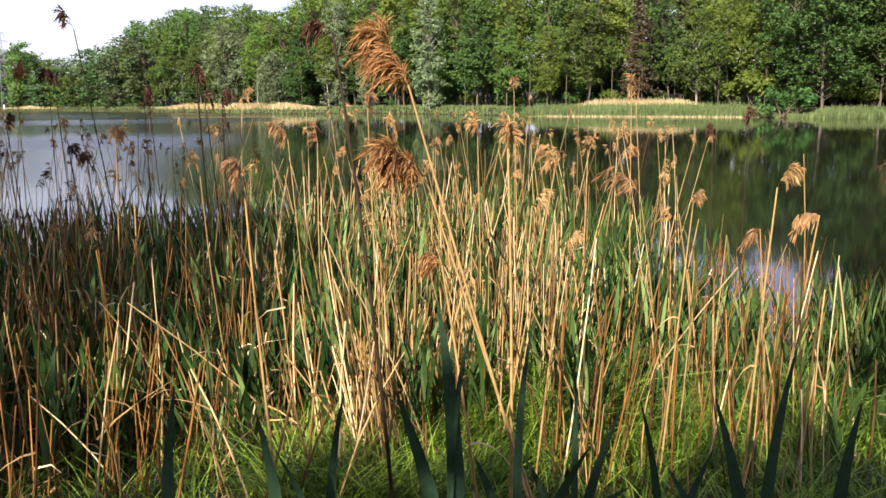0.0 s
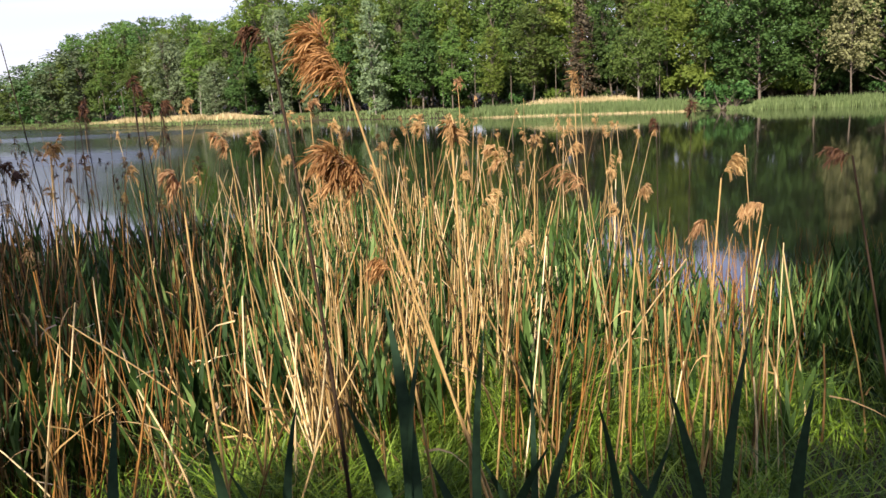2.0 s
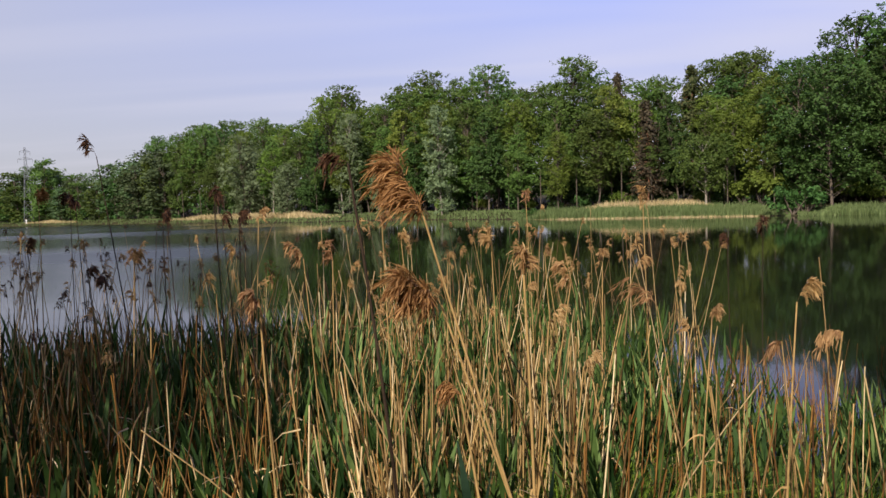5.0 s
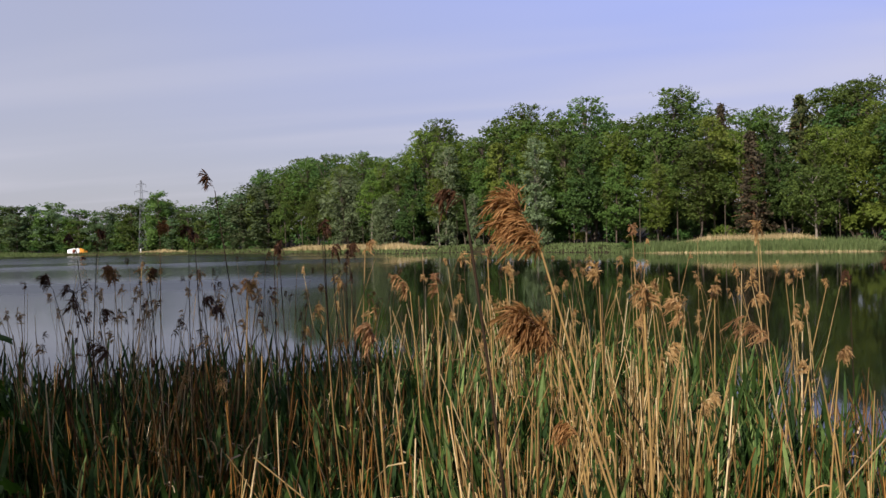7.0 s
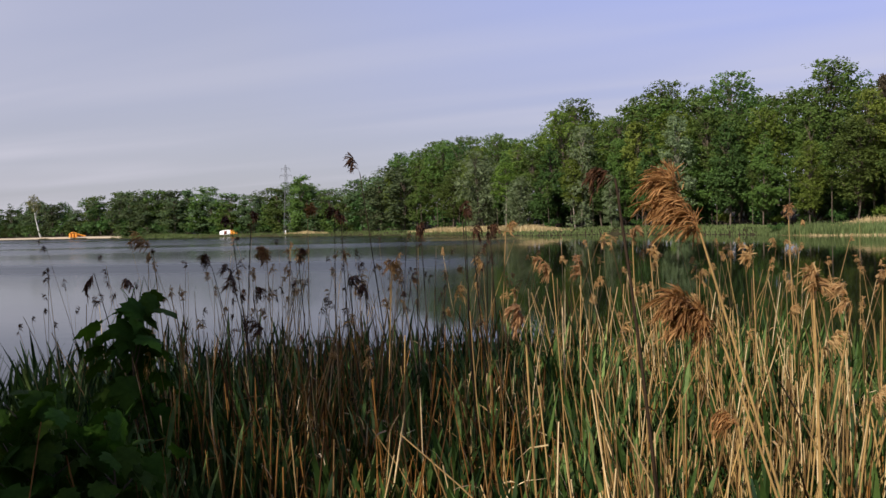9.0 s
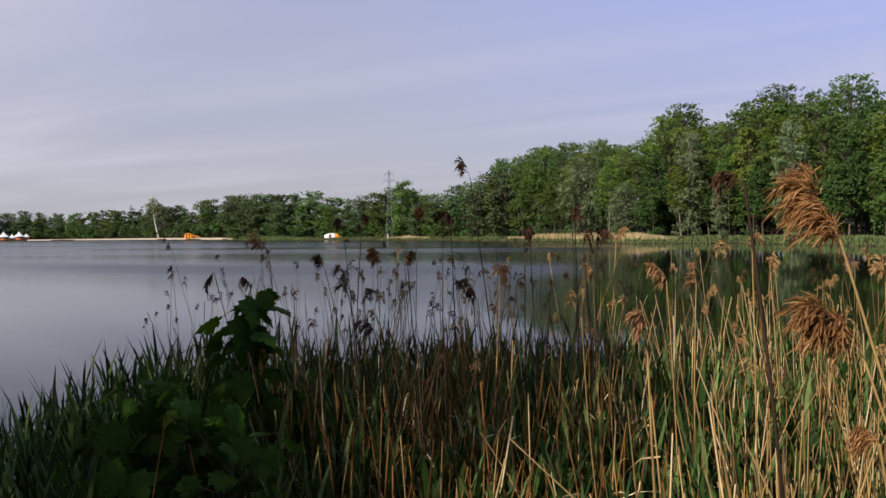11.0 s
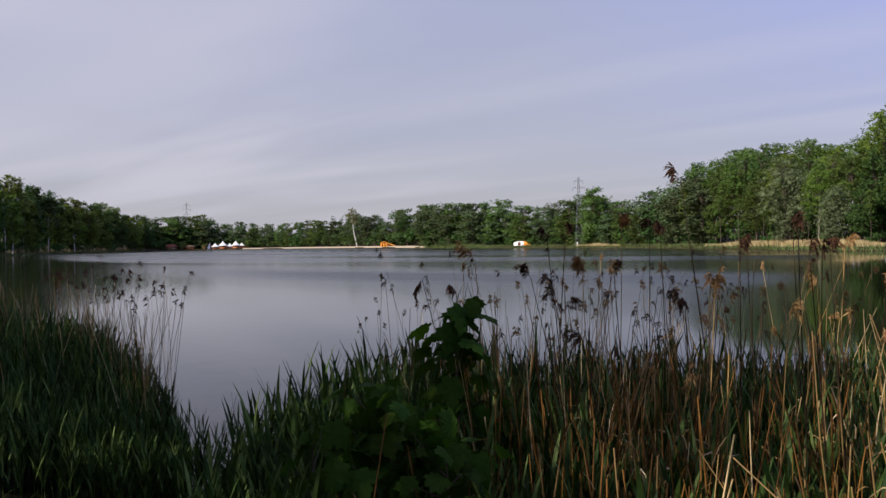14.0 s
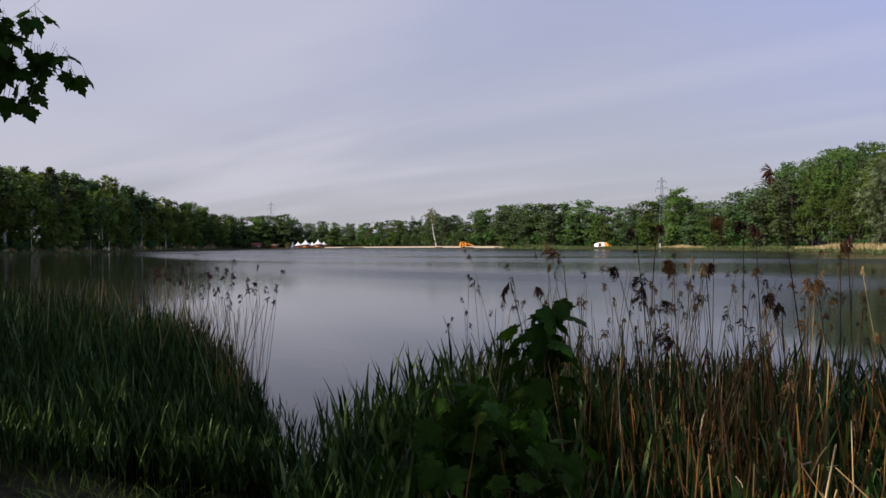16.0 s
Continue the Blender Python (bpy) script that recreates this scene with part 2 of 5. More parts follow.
ORANGE = solid_material("orange_fabric", (0.75, 0.26, 0.03), (0.85, 0.36, 0.05), scale=0.4, rough=0.55)
COUNTER = solid_material("red_orange_board", (0.5, 0.13, 0.04), (0.68, 0.24, 0.08), scale=0.6, rough=0.6)
RED_ROOF = solid_material("dark_red_roof", (0.16, 0.04, 0.025), (0.25, 0.07, 0.04), scale=0.5, rough=0.8)
TIMBER = solid_material("brown_timber", (0.16, 0.08, 0.035), (0.3, 0.17, 0.08), scale=0.8, rough=0.8, stretch=(1, 1, 4))

# ---- mesh helpers ----
rng = np.random.default_rng(7)


def finish(name, verts, quads, material, smooth=True):
    """A mesh object from an array of points and an array of four- or three-cornered faces."""
    verts, quads = np.asarray(verts, dtype=np.float32), np.asarray(quads, dtype=np.int32)
    me = bpy.data.meshes.new(name)
    n, k = quads.shape
    me.vertices.add(len(verts))
    me.vertices.foreach_set("co", verts.ravel())
    me.loops.add(n * k)
    me.loops.foreach_set("vertex_index", quads.ravel())
    me.polygons.add(n)
    me.polygons.foreach_set("loop_start", np.arange(0, n * k, k, dtype=np.int32))
    me.polygons.foreach_set("loop_total", np.full(n, k, dtype=np.int32))
    if smooth:
        me.polygons.foreach_set("use_smooth", np.ones(n, dtype=bool))
    me.materials.append(material)
    me.update(calc_edges=True)
    me.validate()
    return new(name, me)


def unit(v):
    return v / np.maximum(np.linalg.norm(v, axis=-1, keepdims=True), 1e-9)


def strips(p0, u, bend, length, width, side, segs=3, shape="blade"):
    """Flat, tapering, bent blades: points and faces of all of them."""
    n = len(p0)
    s = np.linspace(0, 1, segs + 1)
    c = p0[:, None] + length[:, None, None] * (u[:, None] * s[None, :, None] + bend[:, None] * (s ** 2)[None, :, None])
    prof = {"blade": (1 - s) ** 0.75 + 0.02, "leaf": np.sin(np.pi * (0.13 + 0.86 * s ** 0.8)) ** 0.8 + 0.02, "tuft": np.sin(np.pi * (0.15 + 0.75 * s)) + 0.05}[shape]
    w = side[:, None] * (width[:, None] * prof[None])[..., None] * 0.5
    v = np.stack([c - w, c + w], 2).reshape(-1, 3)
    base = np.arange(n)[:, None] * (2 * (segs + 1))
    k = 2 * np.arange(segs)[None]
    q = np.stack([base + k, base + k + 1, base + k + 3, base + k + 2], 2).reshape(-1, 4)
    return v, q


def tubes(p0, u, bend, length, r0, r1, segs=3, sides=4):
    """Round, tapering, bent stalks."""
    n = len(p0)
    s = np.linspace(0, 1, segs + 1)
    c = p0[:, None] + length[:, None, None] * (u[:, None] * s[None, :, None] + bend[:, None] * (s ** 2)[None, :, None])
    ref = np.where(np.abs(u[:, 2:3]) > 0.9, np.array([[1.0, 0, 0]]), np.array([[0, 0, 1.0]]))
    a = unit(np.cross(u, ref))
    b = np.cross(u, a)
    ang = 2 * np.pi * np.arange(sides) / sides
    ring = a[:, None] * np.cos(ang)[None, :, None] + b[:, None] * np.sin(ang)[None, :, None]
    rad = r0[:, None] * (1 - s)[None] + r1[:, None] * s[None]
    v = (c[:, :, None] + ring[:, None] * rad[:, :, None, None]).reshape(-1, 3)
    base = np.arange(n)[:, None, None] * ((segs + 1) * sides)
    i = np.arange(segs)[None, :, None] * sides
    j = np.arange(sides)[None, None]
    j2 = (j + 1) % sides
    q = np.stack([base + i + j, base + i + j2, base + i + sides + j2, base + i + sides + j], 3).reshape(-1, 4)
    return v, q


def join(*pieces):
    """Several sets of points and faces as one."""
    vs, qs, o = [], [], 0
    for v, q in pieces:
        vs.append(v)
        qs.append(q + o)
        o += len(v)
    return np.concatenate(vs), np.concatenate(qs)


def polar(az, r, z=0.0):
    """A place by degrees to the left of the first view's axis and metres from the first eye."""
    a = np.radians(az)
    return np.stack(np.broadcast_arrays(-np.sin(a) * r, np.cos(a) * r, z), -1)


def empty(name, place):
    e = new(name)
    e.location = place
    e.empty_display_size = 0.2
    return e


def part(name, mesh_data, material, parent, label="", smooth=True):
    """One mesh object under a thing, with its points already in the thing's own space."""
    ob = finish(name, mesh_data[0], mesh_data[1], material, smooth)
    ob.parent = parent
    if label:
        ob["label"] = label
    return ob


def box_mesh(cx, cy, cz, sx, sy, sz):
    v = np.array([[x, y, z] for z in (-0.5, 0.5) for y in (-0.5, 0.5) for x in (-0.5, 0.5)]) * [sx, sy, sz] + [cx, cy, cz]
    q = np.array([[0, 2, 3, 1], [4, 5, 7, 6], [0, 1, 5, 4], [2, 6, 7, 3], [0, 4, 6, 2], [1, 3, 7, 5]])
    return v, q


def beam(a, b, r=0.1):
    a, b = np.array([a], float), np.array([b], float)
    L = np.linalg.norm(b - a, axis=1)
    return tubes(a, (b - a) / L[:, None], np.zeros((1, 3)), L, np.array([r]), np.array([r]), segs=1)


# ---- the lake's plan ----
FAR_AZ = [-180, -140, -110, -80, -60, -40, -30, -22.5, -21.5, -13, -7, 0, 5, 10, 15, 18.7, 21.6, 24, 28, 32, 37, 40, 44, 49, 52, 57, 60, 63, 66, 70, 76, 85, 100, 120, 150, 180]
FAR_D = [4, 4, 20, 45, 62, 68, 68, 68, 70, 74, 78, 92, 106, 108, 122, 142, 160, 176, 200, 232, 275, 335, 430, 530, 570, 560, 500, 440, 390, 335, 270, 180, 70, 14, 4, 4]
NEAR_AZ = [-180, -120, -90, -60, -30, 0, 25, 40, 50, 56, 62, 70, 85, 110, 150, 180]
NEAR_D = [400, 30, 6.5, 5.6, 5.4, 5.4, 5.0, 4.6, 3.9, 3.8, 6.6, 8.6, 11.0, 30, 400, 400]


def far_shore(az):
    return np.interp(az, FAR_AZ, FAR_D)


def near_shore(az):
    return np.interp(az, NEAR_AZ, NEAR_D)


def ground_z(az, r):
    """Height of the ground: the near bank, the lake's bed, the far banks."""
    az, r = np.broadcast_arrays(np.asarray(az, float), np.asarray(r, float))
    n, f = near_shore(az), far_shore(az)
    bank = np.clip((n - r) / 2.2, -1.0, 1.0) * 0.32
    far = np.clip((r - f) * 0.16, -1.0, 0.7) + np.clip((r - f - 12) * 0.035, 0, 3.5)
    return np.where(n < f, np.maximum(bank, far), np.maximum(0.3, far))


def make_ground():
    az = np.arange(-180, 180, 2.0)
    rows = []
    for a in az:
        n, f = float(near_shore(a)), float(far_shore(a))
        if n >= f - 3:
            n = f = min(n, f)
            rad = np.concatenate([np.linspace(0.05, 1, 9) * n, np.linspace(n + 1, n + 8, 9), n + 8 + np.geomspace(4, 3500, 16)])
        else:
            rad = np.concatenate([np.linspace(0.05, 1, 9) * n, np.linspace(n + 0.4, n + 3, 4), np.linspace(0.25, 0.8, 2) * (f - n - 6) + n + 3, np.linspace(f - 4, f + 8, 6), f + 8 + np.geomspace(4, 3500, 13)])
        rows.append(polar(a, rad, ground_z(a, rad)))
    v = np.array(rows)
    na, nr = v.shape[:2]
    v[..., 2] += 0.04 * np.sin(v[..., 0] * 1.7) * np.sin(v[..., 1] * 1.3) * (np.hypot(v[..., 0], v[..., 1]) < 6)
    i, j = np.meshgrid(np.arange(na), np.arange(nr - 1), indexing="ij")
    i2 = (i + 1) % na
    q = np.stack([i * nr + j, i * nr + j + 1, i2 * nr + j + 1, i2 * nr + j], -1).reshape(-1, 4)
    pts = np.concatenate([v.reshape(-1, 3), [[0, 0, 0.32]]])
    k = np.arange(0, na, 2)
    q = np.concatenate([q, np.stack([np.full(len(k), na * nr), k * nr, (k + 1) * nr, ((k + 2) % na) * nr], 1)])
    ob = finish("ground", pts, q, SOIL)
    tagged(ob, "dark grassy soil of the lake's banks", "ground", kind="structure")
    disc = np.concatenate([polar(np.arange(0, 360, 6.0), 800.0, 0.0)])
    inner = polar(np.arange(0, 360, 6.0), 0.5, 0.0)
    k = np.arange(60)
    w = finish("water", np.concatenate([inner, disc]), np.stack([k, (k + 1) % 60, 60 + (k + 1) % 60, 60 + k], 1), WATER)
    tagged(w, "calm dark lake water mirroring sky and woods", "water", kind="structure")
    # sand along the far end
    a = np.arange(38.5, 51.1, 0.5)
    f = far_shore(a)
    cols = [polar(a, f + d, ground_z(a, f + d) + 0.2) for d in (0.2, 4.0, 9.0, 15.0)]
    v = np.stack(cols, 1)
    i, j = np.meshgrid(np.arange(len(a) - 1), np.arange(3), indexing="ij")
    q = np.stack([i * 4 + j, i * 4 + j + 1, (i + 1) * 4 + j + 1, (i + 1) * 4 + j], -1).reshape(-1, 4)
    tagged(finish("beach", v.reshape(-1, 3), q, SAND), "strip of pale sand at the lake's far end", "beach", kind="structure")


make_ground()

# ---- trees ----


def leaf_cloud(gen, centres, radii, count, size, up=0.35, flat=0.72, floor=-9.0):
    """Leaf sprays round the lobes of a crown: flat tufts of small leaves, tilted outward, with gaps between them."""
    centres, radii = np.asarray(centres, float), np.asarray(radii, float)
    tufts = max(12, count // 8)
    weight = radii ** 2
    which = gen.choice(len(centres), tufts, p=weight / weight.sum())
    d = unit(gen.normal(size=(tufts, 3)) + [0, 0, 0.25])
    d[:, 2] = np.where(d[:, 2] < -0.5, -d[:, 2] * 0.7, d[:, 2])
    d = unit(d)
    depth = 1.04 - np.abs(gen.normal(size=tufts)) * 0.24
    depth = np.where(gen.random(tufts) < 0.07, depth * (1.04 + 0.16 * gen.random(tufts)), depth)
    c = centres[which] + d * (radii[which] * depth)[:, None] * [1, 1, flat]
    face = unit(d * 0.75 + gen.normal(size=(tufts, 3)) * 0.2 + [0, 0, up + 0.15])
    wide = size * 1.1 * (0.7 + 0.7 * gen.random(tufts))
    k = np.repeat(np.arange(tufts), count // tufts + 1)[:count]
    n = len(k)
    t1 = unit(np.cross(face, gen.normal(size=(tufts, 3))))[k]
    t2 = np.cross(face[k], t1)
    ang, rho = gen.random(n) * 2 * np.pi, np.sqrt(gen.random(n))
    off = (t1 * np.cos(ang)[:, None] + t2 * np.sin(ang)[:, None]) * (rho * wide[k])[:, None]
    p = c[k] + off - np.array([0, 0, 0.22]) * (rho ** 2 * wide[k])[:, None] + face[k] * (gen.normal(size=n) * 0.55 * wide[k])[:, None]
    m = p[:, 2] > floor
    p, normal = p[m], unit(face[k] + gen.normal(size=(n, 3)) * 0.5 + off * 0.2 / size)[m]
    n = len(p)
    a = unit(np.cross(normal, gen.normal(size=(n, 3))))
    b = np.cross(normal, a)
    s = size * (0.55 + 0.8 * gen.random(n))[:, None]
    h = 0.55 + 0.4 * gen.random(n)[:, None]
    fold = normal * s * 0.16
    v = np.stack([p - a * s * 0.62 - fold, p + a * s * 0.5 - b * s * h * 0.55, p + a * s * 0.35 + b * s * h * 0.6 - fold], 1).reshape(-1, 3)
    return v, np.arange(n * 3).reshape(-1, 3)


def limb(gen, a, b, r0, r1, segs=4, sides=6):
    a, b = np.array([a], float), np.array([b], float)
    L = np.linalg.norm(b - a, axis=1)
    u = (b - a) / L[:, None]
    bend = gen.normal(size=(1, 3)) * 0.06
    return tubes(a, u - bend, bend, L, np.array([r0]), np.array([r1]), segs=segs, sides=sides)


def crown_profile(shape, t):
    """How far a crown reaches at the part t of its own height, against its widest."""
    if shape == "cone":
        return min(1.0, 0.55 + 2.2 * t) * (1.0 - t) ** 0.7 + 0.1
    if shape == "dome":
        return float(np.sqrt(max(0.0, 1 - (max(0.0, t - 0.35) / 0.68) ** 2))) * (0.62 + 0.38 * min(1.0, t / 0.35))
    return 0.25 + 0.75 * float(np.sin(np.pi * (0.2 + 0.68 * t)))


def broad_tree(label, category, height, spread, bare, leaf, bark, leaves, leaf_size, seed, lobes=26, lean=0.0, stems=1, floor=-9.0, girth=0.0085, shape="egg", droop=0.0):
    """A leafy tree: tapered trunk with limbs, and a crown of uneven lobes with gaps between them."""
    gen = np.random.default_rng(seed)
    tree = empty(category.replace(" ", "_"), (0, 0, -400))
    wood, centres, radii = [], [], []
    for k in range(stems):
        foot = np.array([gen.normal() * 0.5, gen.normal() * 0.5, -0.3]) if stems > 1 else np.array([0, 0, -0.3])
        top = np.array([lean + gen.normal() * 0.5, gen.normal() * 0.5, height * 0.9])
        wood.append(limb(gen, foot, top, height * girth / stems ** 0.3, 0.04))
        n = lobes // stems
        for i in range(n):
            t = (i + gen.random()) / n
            f = bare + (1 - bare) * t
            wide = spread * crown_profile(shape, t)
            big = wide * (0.24 + 0.2 * gen.random()) + 0.25
            reach = max(0.0, wide - big * 0.8) * (0.55 + 0.5 * gen.random())
            ang = i * 2.4 + gen.normal() * 1.2
            on = foot + (top - foot) * min(f * 0.93, 0.98)
            tip = np.array([on[0] + np.cos(ang) * reach, on[1] + np.sin(ang) * reach, min(height * f, height - big * 0.75) - droop * reach])
            centres.append(tip)
            radii.append(big)
            wood.append(limb(gen, on - [0, 0, reach * 0.35], tip, height * 0.003, 0.02, 1, 3))
    part("trunk", join(*wood), bark, tree)
    part("crown", leaf_cloud(gen, centres, radii, leaves, leaf_size, floor=floor), leaf, tree)
    return tagged(tree, label, "tree", "trees round the lake")


def pine_tree(label, height, spread, bare, leaf, bark, leaves, seed, droop=0.12):
    """A conifer: straight trunk, whorls of near level branches with tufts of needles."""
    gen = np.random.default_rng(seed)
    tree = empty("conifer", (0, 0, -400))
    wood = [limb(gen, (0, 0, -0.3), (0.2, 0.1, height), height * 0.012, 0.03)]
    pts = []
    z = height * bare
    while z < height * 0.985:
        t = (z / height - bare) / (1 - bare)
        reach = spread * (1 - t) ** 0.8 + 0.35
        for k in range(5):
            ang = gen.random() * 6.283
            r = reach * (0.55 + 0.5 * gen.random())
            tip = np.array([np.cos(ang) * r, np.sin(ang) * r, z - droop * r + gen.normal() * 0.2])
            wood.append(limb(gen, (0, 0, z), tip, 0.06, 0.015, 1, 3))
            for f in np.linspace(0.25, 1, 6):
                pts.append((tip * f + np.array([0, 0, z]) * (1 - f), 0.3 + 0.5 * (1 - f) * r * 0.3))
        z += height * 0.028
    c, rr = np.array([p[0] for p in pts]), np.array([p[1] + 0.25 for p in pts])
    part("trunk", join(*wood), bark, tree)
    part("crown", leaf_cloud(gen, c, rr, leaves, 0.42, flat=0.45), leaf, tree)
    return tagged(tree, label, "tree", "trees round the lake")


def shrub(label, height, spread, leaf, leaves, seed):
    gen = np.random.default_rng(seed)
    ob = empty("shrub", (0, 0, -400))
    c, r, wood = [], [], []
    for i in range(9):
        a, d = gen.random() * 6.283, spread * gen.random() ** 0.5 * 0.7
        z = height * (0.3 + 0.45 * gen.random())
        c.append((np.cos(a) * d, np.sin(a) * d, z))
        r.append(height * 0.3)
        wood.append(limb(gen, (0, 0, -0.2), c[-1], 0.05, 0.015))
    part("stem", join(*wood), BARK, ob)
    part("foliage", leaf_cloud(gen, c, r, leaves, 0.34), leaf, ob)
    return tagged(ob, label, "shrub", "shrubs under the wood's edge")


KINDS = {
    "alder": broad_tree("tall green alder with a rounded leafy crown", "alder", 20, 4.4, 0.24, LEAF_OAK, BARK, 10500, 0.29, 11, lobes=60),
    "lime": broad_tree("broad fresh green lime tree at the wood's edge", "lime tree", 20, 4.6, 0.2, LEAF_LIME, BARK, 10500, 0.29, 12, lobes=64, shape="dome"),
    "hornbeam": broad_tree("deep green hornbeam with layered branches", "hornbeam", 20, 4.4, 0.22, LEAF_DARK, BARK, 10500, 0.29, 13, lobes=58, shape="cone"),
    "layered": broad_tree("green alder with layered level branches", "alder", 20, 4.2, 0.18, LEAF_OAK, BARK, 10500, 0.29, 36, lobes=50, shape="cone"),
    "maple": broad_tree("slender light green maple in the wood", "maple tree", 22, 3.8, 0.4, LEAF_LIME, PALE_BARK, 8000, 0.3, 15, lobes=46),
    "gloom": broad_tree("high-crowned dark oak with spreading layered branches", "oak", 24, 6.4, 0.1, LEAF_DARK, BARK, 12500, 0.34, 28, lobes=66, shape="dome"),
    "pole": broad_tree("thin young tree with a bare pale stem", "young tree", 15, 1.5, 0.6, LEAF_OAK, BARK, 1500, 0.28, 29, lobes=16, girth=0.005),
    "poplar": broad_tree("high poplar with an open billowing crown", "poplar", 26, 5.6, 0.42, LEAF_OAK, BARK, 7000, 0.34, 14, lobes=84, shape="dome"),
    "back_oak": broad_tree("green tree standing deep in the wood", "oak", 25, 5.4, 0.34, LEAF_OAK, BARK, 5600, 0.37, 26, lobes=76, shape="dome"),
    "back_lime": broad_tree("light green tree standing deep in the wood", "lime tree", 25, 5.2, 0.34, LEAF_LIME, BARK, 5600, 0.37, 27, lobes=76),
    "back_dark": broad_tree("deep green tree standing deep in the wood", "hornbeam", 25, 5.2, 0.34, LEAF_DARK, BARK, 5600, 0.37, 37, lobes=76),
    "yellowed": broad_tree("yellow-green tree with a ragged crown", "robinia", 22, 3.4, 0.35, LEAF_YELLOW, BARK, 7000, 0.3, 38, lobes=40),
    "pale_tree": broad_tree("pale tan-green willow at the wood's edge", "willow", 17, 4.6, 0.25, LEAF_TAN, BARK, 8000, 0.3, 39, lobes=46, shape="dome", droop=0.3),
    "trunk_oak": broad_tree("small green oak with a pale straight trunk", "oak", 11, 4.8, 0.26, LEAF_OAK, PALE_BARK, 8500, 0.28, 40, lobes=44, shape="dome", girth=0.017),
    "willow": broad_tree("silvery grey-green willow leaning over the shore", "willow", 17, 5.4, 0.08, LEAF_WILLOW, BARK, 11000, 0.3, 16, lobes=60, lean=-1.6, stems=2, shape="dome", droop=0.2),
    "thin_willow": broad_tree("slender silvery willow close to the water", "willow", 17, 3.1, 0.04, LEAF_WILLOW, PALE_BARK, 8000, 0.28, 17, lobes=48, shape="egg", droop=0.35),
    "birch": broad_tree("birch with a white trunk and thin light crown", "birch", 21, 3.0, 0.4, LEAF_LIME, BIRCH_BARK, 3600, 0.42, 18, lobes=34, droop=0.3),
    "bare_birch": broad_tree("leaning birch with a white trunk and sparse crown", "birch", 21, 3.4, 0.6, LEAF_TAN, BIRCH_BARK, 1300, 0.5, 35, lobes=26, lean=-2.6, girth=0.026),
    "pine": pine_tree("dark pine with a reddish trunk", 23, 3.4, 0.45, NEEDLE, PINE_BARK, 5000, 19),
    "bare_spruce": pine_tree("ailing brownish spruce with thin drooping branches", 21, 3.6, 0.2, NEEDLE_BROWN, PINE_BARK, 4600, 20, droop=0.3),
    "shrub": shrub("bright green shrub under the trees", 3.4, 2.4, LEAF_LIME, 1500, 21),
    "dark_shrub": shrub("shady green undergrowth bush", 3.0, 2.6, LEAF_DARK, 600, 22),
    "far_tree": broad_tree("distant rounded green tree behind the beach", "broadleaf tree", 20, 5.6, 0.02, LEAF_HAZE, BARK, 2700, 0.6, 23, lobes=34, shape="dome"),
    "far_dark": broad_tree("distant dark green tree on the far bank", "broadleaf tree", 20, 5.0, 0.02, LEAF_DARK, BARK, 2700, 0.6, 24, lobes=30, shape="cone"),
    "far_green": broad_tree("distant fresh green tree on the far bank", "broadleaf tree", 20, 5.2, 0.01, LEAF_OAK, BARK, 2700, 0.6, 41, lobes=32),
    "far_poplar": broad_tree("distant tall poplar on the far bank", "poplar", 22, 4.6, 0.04, LEAF_HAZE, BARK, 2700, 0.6, 25, lobes=32),
    "bank_tree": broad_tree("mid-green tree on the steep wooded bank", "broadleaf tree", 20, 4.4, 0.15, LEAF_LIME, BARK, 3800, 0.48, 33, lobes=44),
    "bank_dark": broad_tree("dark tree on the shaded wooded bank", "broadleaf tree", 20, 4.4, 0.12, LEAF_DARK, BARK, 3800, 0.48, 34, lobes=44, shape="dome"),
}
TALL = {k: max(v.co.z for v in t.children[1].data.vertices) for k, t in KINDS.items()}


def plant(kind, az, r, size=1.0, turn=None, slim=1.0):
    """A copy of one kind of tree, standing on the ground at a place of the plan."""
    x, y, _ = polar(az, r)
    z = float(ground_z(az, r))
    t = rng.random() * 360 if turn is None else turn
    m = pose(x, y, z - 0.05, 0, 0, t)
    ob = copy_thing(KINDS[kind], m)
    ob.scale = (size * slim, size * slim, size)
    return ob


# how high the woods stand against the sky, in degrees, along the far shore
SKY_AZ = [-42, -30, -25.8, -24.8, -21.4, -20, -18.9, -17, -15.7, -13, -11.5, -10.4, -8.2, -6.5, -5.6, -4.7, -2.8, -1.2, 0, 1.1, 2.7, 3.5, 4.7, 5.9, 6.7, 7.9, 9.4, 10.3, 11.1, 13, 16.2, 17.7, 18.5, 20.6, 21.1,
          22.7, 23.9, 25.3, 26.3, 27.4, 29.4, 31, 32.6, 35, 37.3, 40, 41.5, 43, 45.2, 48.2, 51.4, 52.7, 53.3, 54.5, 56.3, 57.6, 60, 63, 65, 67, 71, 84, 118]
SKY_EL = [13.0, 12.6, 9.3, 8.7, 8.6, 9.15, 9.1, 8.7, 8.4, 8.1, 8.15, 8.75, 9.45, 8.9, 7.95, 8.6, 9.2, 8.75, 8.2, 8.9, 8.6, 8.0, 7.65, 6.9, 8.0, 8.15, 7.4, 6.4, 5.75, 6.1, 6.15, 5.9, 5.3, 5.0, 4.0,
          3.65, 2.95, 2.6, 3.4, 3.43, 2.75, 2.45, 2.87, 2.7, 2.79, 2.64, 2.06, 2.38, 1.85, 1.55, 1.66, 1.55, 2.1, 2.25, 2.0, 2.18, 2.94, 3.67, 4.45, 4.87, 5.0, 6.0, 8.0]


